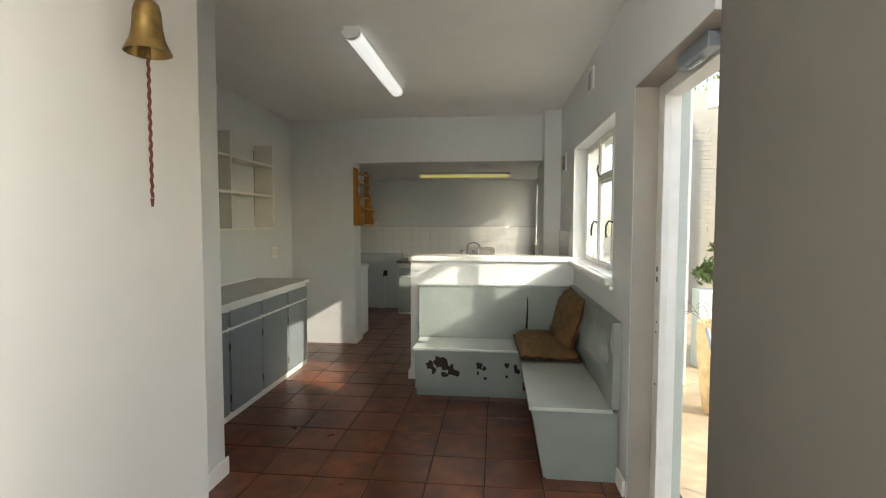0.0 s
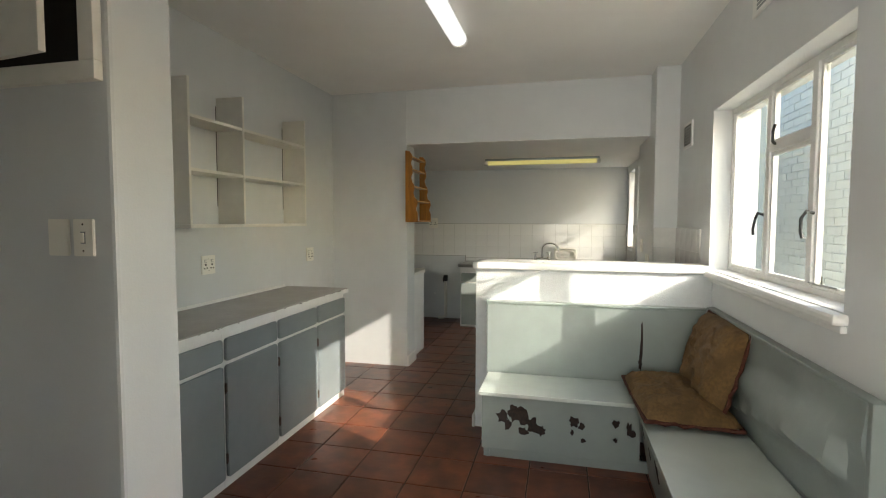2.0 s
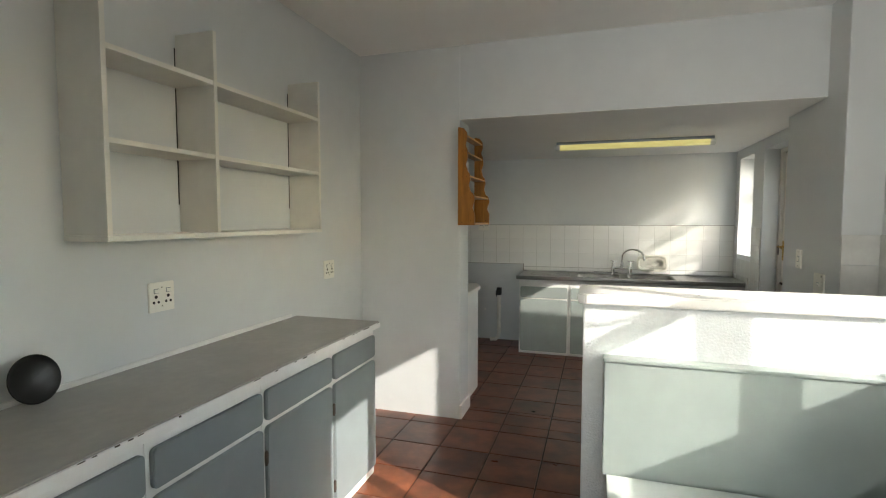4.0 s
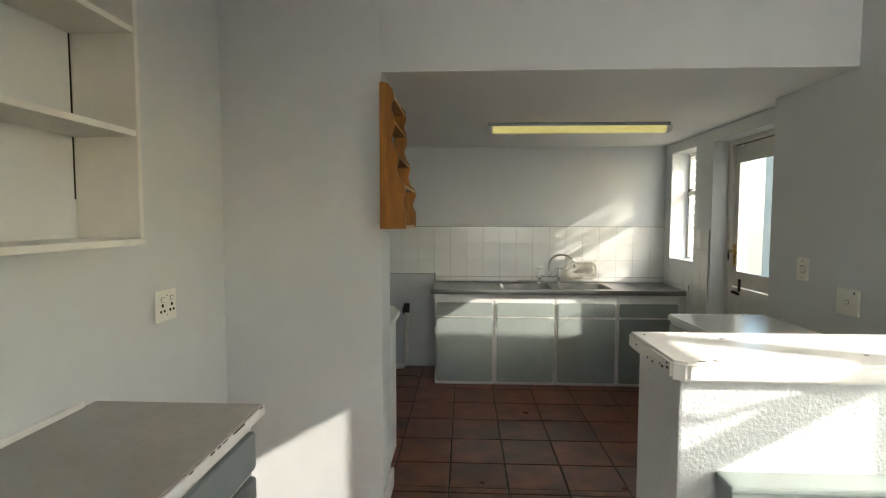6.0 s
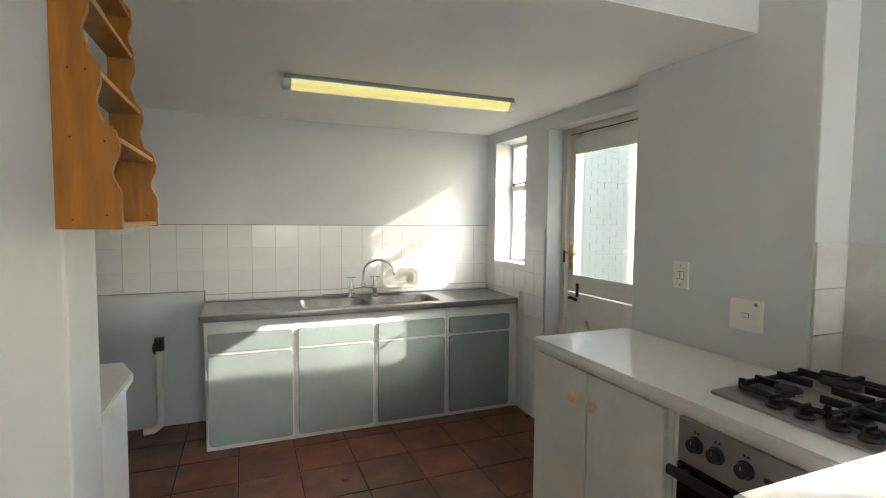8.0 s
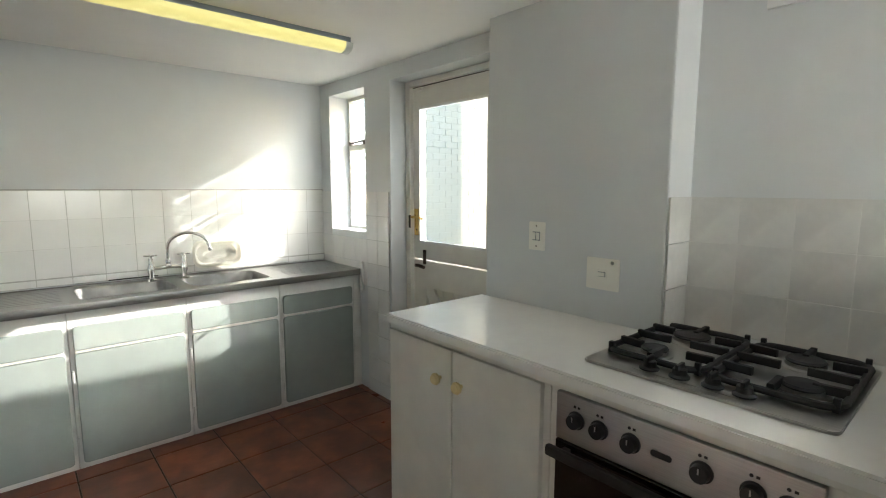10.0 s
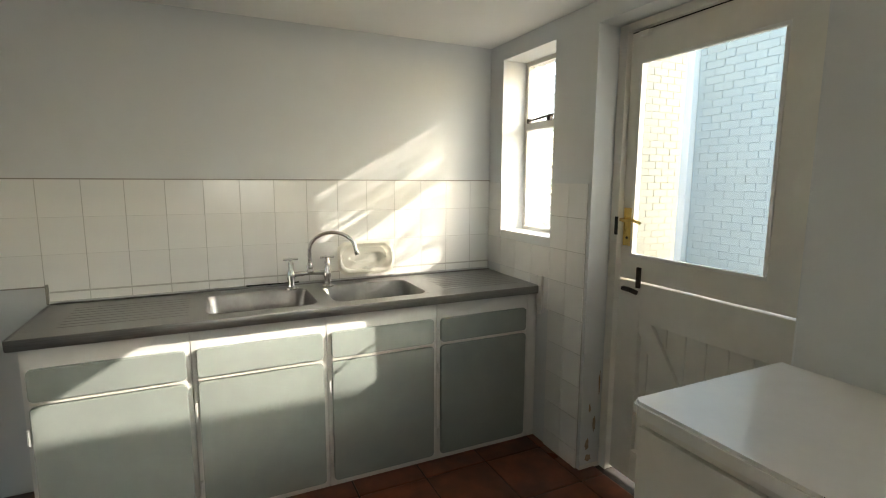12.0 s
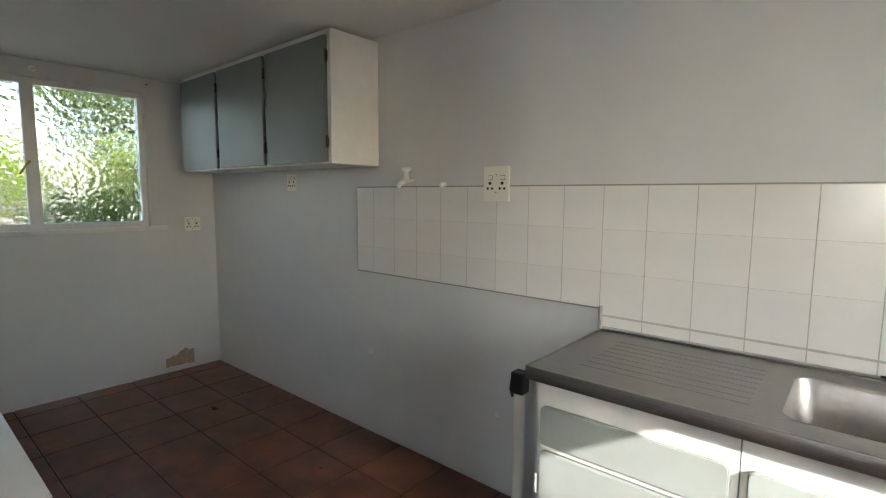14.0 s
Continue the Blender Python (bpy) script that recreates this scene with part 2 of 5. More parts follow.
def tube(points, r, sides=10):
    """A round bar along points."""
    bm = bmesh.new()
    pts = [Vector(p) for p in points]
    rings = []
    for i, p in enumerate(pts):
        d = (pts[min(i + 1, len(pts) - 1)] - pts[max(i - 1, 0)]).normalized()
        q = d.to_track_quat("Z", "Y")
        rings.append([bm.verts.new(p + q @ Vector((r * math.cos(2 * math.pi * k / sides), r * math.sin(2 * math.pi * k / sides), 0))) for k in range(sides)])
    for lo, hi in zip(rings, rings[1:]):
        best = min(range(sides), key=lambda s: (hi[s].co - lo[0].co).length)
        for k in range(sides):
            bm.faces.new((lo[k], lo[(k + 1) % sides], hi[(k + 1 + best) % sides], hi[(k + best) % sides]))
    bm.faces.new(rings[0])
    bm.faces.new(rings[-1])
    bmesh.ops.recalc_face_normals(bm, faces=bm.faces[:])
    return bm


def slab(outline, lo, hi, axis="z", bevel=0.0):
    """A flat plate: an outline of two coordinates, from lo to hi along axis."""
    bm = bmesh.new()
    spot = {"z": lambda u, v, w: (u, v, w), "y": lambda u, v, w: (u, w, v), "x": lambda u, v, w: (w, u, v)}[axis]
    a, b = ([bm.verts.new(spot(u, v, w)) for u, v in outline] for w in (lo, hi))
    bm.faces.new(a)
    bm.faces.new(b)
    for k in range(len(a)):
        j = (k + 1) % len(a)
        bm.faces.new((a[k], a[j], b[j], b[k]))
    bmesh.ops.recalc_face_normals(bm, faces=bm.faces[:])
    if bevel:
        bmesh.ops.bevel(bm, geom=bm.edges[:], offset=bevel, segments=2, affect="EDGES")
    return bm


def rounded(u0, v0, u1, v1, r, n=5):
    """The outline of a rectangle with round corners."""
    out = []
    for cu, cv, start in ((u1 - r, v1 - r, 0), (u0 + r, v1 - r, 90), (u0 + r, v0 + r, 180), (u1 - r, v0 + r, 270)):
        out += [(cu + r * math.cos(radians(start + 90 * k / n)), cv + r * math.sin(radians(start + 90 * k / n))) for k in range(n + 1)]
    return out


def part(name, bm, mat, parent=None, label="", smooth=False):
    """Links bm as one mesh object under a thing or a part."""
    me = bpy.data.meshes.new(name)
    bm.to_mesh(me)
    bm.free()
    me.materials.append(mat)
    if smooth:
        for f in me.polygons:
            f.use_smooth = True
        me.set_sharp_from_angle(angle=radians(40))
    ob = new(name, me)
    ob.parent = parent
    if label:
        ob["label"] = label
    return ob


def thing(name, label, category, at=(0, 0, 0), group=""):
    """An empty at a thing's base, which its parts hang from; parts are given in the world's coordinates less at."""
    ob = new(name)
    ob.empty_display_size = 0.05
    ob.location = at
    return tagged(ob, label, category, group)


def structure(name, bm, mat, label, category="wall", smooth=False):
    return tagged(part(name, bm, mat, smooth=smooth), label, category, kind="structure")


# ---- the shell ----
XL, XR, YB, YF, XW = -2.36, 0.70, 5.70, 8.10, -4.60
XK, XP = 0.65, 0.525
H1, H2 = 2.60, 2.10
OPEN_L = -1.60

structure("floor", boxed((XW - 0.2, -5.2, -0.12), (1.0, 8.3, -0.006)), GROUT, "dark grout bed under the terracotta floor tiles", "floor")
structure("ceiling", boxed((-2.6, -5.2, H1), (1.0, YB + 0.1, H1 + 0.15)), CEILING, "white painted plaster ceiling of the breakfast room", "ceiling")
structure("ceiling_kitchen", boxed((XW - 0.2, YB + 0.002, H2), (1.0, 8.3, H2 + 0.15)), CEILING, "low white painted ceiling of the kitchen", "ceiling")
structure("wall_west", boxed((XL - 0.2, 2.70, -0.1), (XL, YB, H1)), WALL, "pale grey painted wall above the grey cabinets")
part_wall = boxed((XW, YB, -0.1), (OPEN_L, YB + 0.24, H1), 0.008)
structure("wall_partition", part_wall, WALL, "pale grey painted partition beside the kitchen opening")
structure("wall_lintel", boxed((OPEN_L, YB, H2 + 0.004), (XP + 0.02, YB + 0.24, H1)), WALL, "pale grey painted wall above the kitchen opening")
structure("wall_north", boxed((XW - 0.2, YF, -0.1), (1.0, YF + 0.2, H2)), WALL, "pale grey painted kitchen wall behind the sink")
# east side: pier, kitchen wall with window and door
structure("wall_pier", boxed((XP, 5.465, -0.1), (1.0, 6.29, H1), 0.008), WALL, "pale grey painted chimney pier beside the hob counter")
DY0, DY1, DZ = 6.29, 7.222, 2.007
WY0, WY1, WZ0, WZ1 = 7.505, 7.965, 1.069, 2.01
bm = bmesh.new()
box(bm, (XK, DY0, DZ), (0.93, DY1, H2))
box(bm, (XK, DY1, -0.1), (0.93, WY0, H2))
box(bm, (XK, WY0, -0.1), (0.93, WY1, WZ0))
box(bm, (XK, WY0, WZ1), (0.93, WY1, H2))
box(bm, (XK, WY1, -0.1), (0.93, YF, H2))
structure("wall_kitchen_east", bm, WALL, "pale grey painted kitchen wall with a small window and a stable door")
# breakfast room east wall with the big window, and the doorway
BY0, BY1, BZ0, BZ1 = 3.085, 4.575, 1.09, 2.055
OY0, OY1, OZ = 1.80, 2.685, 2.085
XE = 0.957
bm = bmesh.new()
box(bm, (XR, OY1, -0.1), (XE, BY0, H1))
box(bm, (XR, BY0, -0.1), (XE, BY1, BZ0))
box(bm, (XR, BY0, BZ1), (XE, BY1, H1))
box(bm, (XR, BY1, -0.1), (XE, 5.465, H1))
box(bm, (XR, OY0, OZ), (XE, OY1, H1))
structure("wall_east", bm, WALL, "pale grey painted wall with a steel window and a doorway")
# the window gap behind the camera is made up for the fill lamp
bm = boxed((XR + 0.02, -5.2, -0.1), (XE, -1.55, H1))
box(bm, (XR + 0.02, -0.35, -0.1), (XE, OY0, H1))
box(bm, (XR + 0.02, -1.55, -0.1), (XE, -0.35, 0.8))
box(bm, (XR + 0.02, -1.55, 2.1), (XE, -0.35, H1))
structure("wall_hall_east", bm, HALL_SHADED, "hall wall beside the courtyard doorway, darkened for its shade")
structure("wall_hall_west", boxed((-1.09, -5.2, -0.1), (-0.945, 1.69, H1), 0.006), HALL, "cream painted hall wall on which the bell hangs")
structure("wall_recess_south", boxed((-2.6, 1.54, -0.1), (-1.09, 1.69, H1)), WALL, "grey painted wall of the side recess")
structure("wall_recess_west", boxed((-2.75, 1.54, -0.1), (-2.6, 2.70, H1)), WALL, "grey painted end wall of the side recess")
structure("wall_nib", boxed((-2.6, 2.46, -0.1), (-1.478, 2.70, H1), 0.012), WALL, "grey painted nib wall that carries the switches and the meter box")
# unseen end wall, its opening made up for the second fill lamp
bm = bmesh.new()
box(bm, (-1.09, -2.2, -0.1), (-0.80, -2.05, H1))
box(bm, (0.62, -2.2, -0.1), (1.0, -2.05, H1))
box(bm, (-0.80, -2.2, -0.1), (0.62, -2.05, 0.75))
box(bm, (-0.80, -2.2, 2.35), (0.62, -2.05, H1))
structure("wall_south", bm, HALL, "unseen cream wall with a made-up opening at the end of the hall")
# west kitchen wall with the patterned window
KY0, KY1, KZ0, KZ1 = 6.33, 7.65, 1.085, 1.995
bm = bmesh.new()
box(bm, (XW - 0.2, YB, -0.1), (XW, KY0, H2))
box(bm, (XW - 0.2, KY0, -0.1), (XW, KY1, KZ0))
box(bm, (XW - 0.2, KY0, KZ1), (XW, KY1, H2))
box(bm, (XW - 0.2, KY1, -0.1), (XW, YF, H2))
structure("wall_kitchen_west", bm, WALL, "pale grey painted kitchen wall with a pebbled glass window")
# pony wall and its slab
structure("wall_pony", boxed((-0.735, 4.49, -0.05), (XR, 4.745, 1.072), 0.006), ROUGHCAST, "white textured plaster half wall behind the bench")
tagged(part("half_wall_slab", slab([(-0.728, 4.467), (-0.757, 4.487), (-0.757, 4.768), (XR, 4.768), (XR, 4.467)], 1.073, 1.116, bevel=0.006), WHITE_TOP), "white painted slab with chipped edges on the half wall", "ledge")


ledge = bpy.data.objects["half_wall_slab"]
rnd = random.Random(9)
for y in (4.70, 4.62, 4.59, 4.545, 4.53, 4.505, 4.50):
    z = 1.108 - 0.03 * rnd.random()
    part("chip", boxed((-0.7586, y, z), (-0.7568, y + 0.004 + 0.006 * rnd.random(), z + 0.003 + 0.003 * rnd.random())), FLAKE, ledge, "dark chip in the white paint")
for x, y, w in ((-0.732, 4.725, 0.006), (-0.553, 4.69, 0.014), (-0.668, 4.485, 0.012), (-0.702, 4.48, 0.016), (-0.30, 4.55, 0.008)):
    part("chip", slab([(x, y), (x + w, y - 0.002), (x + w * 0.8, y + 0.003), (x + w * 0.2, y + 0.004)], 1.1158, 1.1168), FLAKE, ledge, "dark chip in the white paint")


def skirting(name, a, b, label="white painted skirting board"):
    tagged(part(name, boxed(a, b, 0.006), WHITE), label, "skirting", kind="structure")


skirting("baseboard", (-1.477, 2.45, 0), (-1.461, 2.71, 0.10))
skirting("baseboard", (-1.75, 2.444, 0), (-1.461, 2.459, 0.10))
skirting("baseboard", (-0.944, -5.19, 0), (-0.928, 1.70, 0.10))
skirting("baseboard", (OPEN_L, 5.69, 0), (OPEN_L + 0.018, 5.945, 0.10))
skirting("baseboard", (-0.755, 4.47, 0), (-0.736, 4.75, 0.08))
skirting("baseboard", (XR - 0.018, 2.70, 0), (XR - 0.002, 2.84, 0.09))


# ---- cabinets ----
def front(parent, name, u0, v0, u1, v1, face, facing, mat, thick=0.018, r=0.016):
    """A cabinet front with rounded corners; facing is '+x', '-x' or '-y', face the plane of the carcase."""
    s = 1 if facing[0] == "+" else -1
    return part(name, slab(rounded(u0, v0, u1, v1, r), face, face + s * thick, facing[1], 0.003), mat, parent)


def hinge(parent, at, facing, mat=RUST):
    bm = bmesh.new()
    x, y, z = at
    rod(bm, (x, y, z - 0.028), (x, y, z + 0.028), 0.005, sides=8)
    box(bm, (x - 0.004, y - 0.004, z - 0.022), (x + 0.004, y + 0.008, z + 0.022))
    part("hinge", bm, mat, parent, "rusty hinge")


def base_unit_left(y0, y1, doors_at=0):
    c = thing("base_cabinet", "grey door and drawer in a white kitchen base cabinet", "cabinet", group="base cabinets along the west wall")
    part("body", boxed((XL + 0.003, y0 + 0.0015, 0), (-1.86, y1 - 0.0015, 0.819)), WHITE, c, "white painted carcase")
    front(c, "drawer", y0 + 0.012, 0.667, y1 - 0.012, 0.785, -1.859, "+x", GREY)
    front(c, "door", y0 + 0.012, 0.055, y1 - 0.012, 0.646, -1.859, "+x", GREY)
    hinge(c, (-1.846, y0 + 0.006, 0.16), "+x")
    hinge(c, (-1.846, y0 + 0.006, 0.53), "+x")


for y0, y1 in ((2.92, 3.405), (3.405, 3.895), (3.895, 4.387), (4.387, 4.845)):
    base_unit_left(y0, y1)
wt = tagged(part("worktop", slab([(XL + 0.002, 2.75), (-1.829, 2.75), (-1.826, 4.858), (XL + 0.002, 4.858)], 0.821, 0.857, bevel=0.004), LAMINATE), "grey-brown laminate worktop with a chipped white front edge", "worktop")
part("edging", boxed((-1.828, 2.75, 0.823), (-1.822, 4.86, 0.853), 0.002), WHITE, wt, "chipped white edge strip")
part("upstand", boxed((XL + 0.002, 2.75, 0.8575), (XL + 0.014, 4.80, 0.876), 0.003), WHITE, wt, "white edge trim along the wall")
rnd = random.Random(4)
for k in range(20):
    y = 2.9 + rnd.random() * 1.93
    part("chip", boxed((-1.8225, y, 0.8515 - rnd.random() * 0.003), (-1.8205, y + 0.006 + rnd.random() * 0.03, 0.8535)), RUST, wt)


def wall_shelf():
    s = thing("wall_shelf", "cream painted open wooden shelf unit fixed to the wall", "shelf")
    ys = (3.567, 4.042, 4.815)
    for y in ys:
        part("upright", boxed((XL + 0.002, y, 1.366), (-2.165, y + 0.018, 2.172), 0.002), CREAM, s)
    # dark strips on the wall in place of shade behind the uprights
    for y in ys[1:]:
        part("back_gap", boxed((XL + 0.0005, y - 0.004, 1.48), (XL + 0.003, y - 0.0005, 2.12)), DARK, s, "dark strip for the shaded gap behind the upright")
    for a, b in zip(ys, ys[1:]):
        for z in (1.662, 1.957):
            part("shelf_board", boxed((XL + 0.004, a + 0.0185, z), (-2.168, b - 0.0005, z + 0.018), 0.002), CREAM, s)
    part("shelf_board", boxed((XL + 0.002, ys[0] - 0.002, 1.346), (-2.162, ys[-1] + 0.02, 1.365), 0.002), CREAM, s)


wall_shelf()


def sink_unit(x0, x1):
    c = thing("sink_cabinet", "grey door and drawer in a white sink base cabinet", "cabinet", group="cabinets under the sink")
    part("body", boxed((x0 + 0.0175, 7.6105, 0.0), (x1 - 0.0175, 8.095, 0.625)), WHITE, c, "white painted carcase")
    part("front_frame", boxed((x0 + 0.0015, 7.59, 0.0), (x1 - 0.0015, 7.61, 0.79)), WHITE, c)
    part("side_panel", boxed((x0 + 0.0015, 7.6102, 0.0), (x0 + 0.017, 8.095, 0.79)), WHITE, c)
    part("side_panel", boxed((x1 - 0.017, 7.6102, 0.0), (x1 - 0.0015, 8.095, 0.79)), WHITE, c)
    front(c, "drawer", x0 + 0.018, 0.596, x1 - 0.018, 0.712, 7.589, "-y", MINT)
    front(c, "door", x0 + 0.018, 0.03, x1 - 0.018, 0.579, 7.589, "-y", MINT)
    part("rail", boxed((x0 + 0.02, 7.575, 0.584), (x1 - 0.02, 7.5785, 0.592), 0.002), CREAM, c)
    hinge(c, (x0 + 0.008, 7.578, 0.14), "-y", WHITE)
    hinge(c, (x0 + 0.008, 7.578, 0.47), "-y", WHITE)


for k in range(4):
    sink_unit(-1.472 + 0.516 * k, -0.956 + 0.516 * k)


tagged(part("filler_stile", boxed((0.593, 7.59, 0.0), (XK - 0.002, 7.61, 0.79), 0.002), WHITE), "white painted filler stile beside the sink cabinets", "stile")


def bowl(bm, x0, y0, x1, y1, z, deep):
    """A sink bowl hanging from z, open above."""
    n = len(rounded(0, 0, 1, 1, 0.1))
    rings = []
    for inset, dz, r in ((0, 0, 0.05), (0.006, -0.012, 0.05), (0.012, -deep * 0.7, 0.05), (0.022, -deep + 0.02, 0.05), (0.045, -deep + 0.004, 0.05), (0.10, -deep, 0.04)):
        rings.append([bm.verts.new((u, v, z + dz)) for u, v in rounded(x0 + inset, y0 + inset, x1 - inset, y1 - inset, r)])
    for lo, hi in zip(rings, rings[1:]):
        for k in range(n):
            bm.faces.new((lo[k], lo[(k + 1) % n], hi[(k + 1) % n], hi[k]))
    bm.faces.new(rings[-1])
    return rings[0]


def sink():
    s = thing("sink", "stainless steel double bowl sink top with drainers", "sink")
    x0, x1, y0, y1, z = -1.495, XK - 0.004, 7.555, 8.085, 0.825
    bm = bmesh.new()
    bowls = ((-0.895, 7.64, -0.455, 7.985), (-0.385, 7.64, 0.058, 7.985))
    for a in bowls:
        bb = bmesh.new()
        bowl(bb, *a, z + 0.001, 0.185)
        part("basin", bb, BOWL_STEEL, s, "scratched steel bowl", smooth=True)
    me_parts = bm
    # deck in strips around the two bowls
    xs = [x0, bowls[0][0], bowls[0][2], bowls[1][0], bowls[1][2], x1]
    for i in range(5):
        if i in (1, 3):
            box(me_parts, (xs[i], y0, z - 0.006), (xs[i + 1], 7.64, z))
            box(me_parts, (xs[i], 7.985, z - 0.006), (xs[i + 1], y1, z))
        else:
            box(me_parts, (xs[i], y0, z - 0.006), (xs[i + 1], y1, z))
    for bx0, by0, bx1, by1 in bowls:
        o, q = rounded(bx0, by0, bx1, by1, 0.05), [(bx1, by1), (bx0, by1), (bx0, by0), (bx1, by0)]
        for c in range(4):
            vs = [me_parts.verts.new((u, v, z + 0.0008)) for u, v in o[c * 6:c * 6 + 6]]
            me_parts.faces.new([*vs, me_parts.verts.new((*q[c], z + 0.0008))])
    part("deck", me_parts, STEEL, s, smooth=True)
    part("front_lip", boxed((x0, y0 - 0.003, z - 0.038), (x1, y0 + 0.012, z + 0.002), 0.004), STEEL, s, smooth=True)
    part("side_lip", boxed((x0 - 0.003, y0 + 0.002, z - 0.034), (x0 + 0.008, y1, z + 0.0018), 0.003), STEEL, s, smooth=True)
    part("back_lip", boxed((x0, y1 - 0.012, z), (x1, y1 + 0.002, z + 0.004), 0.0015), STEEL, s, smooth=True)
    for k in range(8):
        y = 7.67 + 0.042 * k
        part("drainer_ridge", boxed((-1.38, y, z - 0.001), (-0.96, y + 0.010, z + 0.0012), 0.001), STEEL, s)
        part("drainer_ridge", boxed((0.17, y, z - 0.001), (0.58, y + 0.010, z + 0.0012), 0.001), STEEL, s)
    for bx in (-0.675, -0.165):
        part("drain", lathe([(0.0, 0.0), (0.035, 0.0), (0.04, 0.004), (0.0, 0.0045)], 20, pose(bx, 7.82, 0.6465)), CHROME, s)


sink()


def mixer_tap():
    t = thing("mixer_tap", "chrome bridge mixer tap with cross handles and swan neck spout", "tap", (-0.433, 7.985, 0.825))
    for sx in (-0.088, 0.088):
        part("pillar", lathe([(0.030, 0), (0.030, 0.006), (0.015, 0.012), (0.013, 0.03), (0.019, 0.05), (0.021, 0.075), (0.016, 0.09), (0.013, 0.11), (0.015, 0.125), (0.009, 0.135), (0.009, 0.15), (0, 0.151)], 18, pose(sx, 0, 0)), CHROME, t, smooth=True)
        bm = rod(bmesh.new(), (sx - 0.034, 0, 0.147), (sx + 0.034, 0, 0.147), 0.0055)
        rod(bm, (sx, -0.034, 0.147), (sx, 0.034, 0.147), 0.0055)
        part("cross_handle", bm, CHROME, t, smooth=True)
    part("bridge", tube([(-0.088, 0, 0.07), (-0.04, -0.008, 0.074), (0, -0.012, 0.078), (0.04, -0.008, 0.074), (0.088, 0, 0.07)], 0.012), CHROME, t, smooth=True)
    part("collar", lathe([(0.016, 0), (0.02, 0.01), (0.014, 0.02), (0.017, 0.035), (0.011, 0.05), (0, 0.051)], 18, pose(0, -0.012, 0.075)), CHROME, t, smooth=True)
    pts = [(0, -0.012, 0.11), (0, -0.014, 0.15)]
    for k in range(13):
        a = math.pi * (1 - k / 12 * 0.95)
        pts.append((0.105 + 0.105 * math.cos(a), -0.016 - 0.07 * k / 12, 0.19 + 0.085 * math.sin(a)))
    pts.append((pts[-1][0] + 0.005, pts[-1][1] - 0.002, pts[-1][2] - 0.025))
    part("spout", tube(pts, 0.0095), CHROME, t, smooth=True)
    part("nozzle", rod(bmesh.new(), pts[-1], (pts[-1][0] + 0.004, pts[-1][1], pts[-1][2] - 0.014), 0.012), CHROME, t, smooth=True)


mixer_tap()
sl = tagged(part("sealant_line", boxed((-0.72, 8.080, 0.8345), (-0.47, 8.0878, 0.8395)), DARK), "dark open joint below the tiles behind the sink", "joint")
tagged(part("conduit", boxed((XK - 0.022, 7.53, 0.68), (XK - 0.010, 7.56, 0.88), 0.004), WHITE), "short white conduit at the sink end", "conduit")


def soap_dish():
    """The oblong dish leans on the wall, open to the room."""
    m = Matrix.Translation((-0.13, 8.03, 0.95)) @ pose(0, 0, 0, 82, 0, 0)
    s = thing("washing_up_tray", "cream plastic tray propped against the tiles behind the sink", "tray")
    bm = bmesh.new()
    rings = []
    for grow, dz in ((0.012, 0.0), (0.0, 0.004), (-0.006, 0.0), (-0.018, -0.035), (-0.05, -0.038)):
        rings.append([bm.verts.new((u, v, dz)) for u, v in rounded(-0.14 - grow, -0.075 - grow, 0.14 + grow, 0.075 + grow, 0.05)])
    for lo, hi in zip(rings, rings[1:]):
        for k in range(len(lo)):
            bm.faces.new((lo[k], lo[(k + 1) % len(lo)], hi[(k + 1) % len(lo)], hi[k]))
    bm.faces.new(rings[-1])
    bmesh.ops.solidify(bm, geom=bm.faces[:], thickness=0.003)
    bm.transform(m)
    part("tray_shell", bm, PLASTIC, s, smooth=True)
    b2 = slab([(-0.03, 0), (-0.012, 0.012), (0.0, 0.006), (0.012, 0.016), (0.03, 0.002), (0.01, -0.008)], 0, 0.006)
    b2.transform(Matrix.Translation((-0.135, 7.99, 0.90)) @ pose(0, 0, 0, 70, 0, 0))
    part("scrap", b2, CREAM, s, "scrap of soap")


soap_dish()


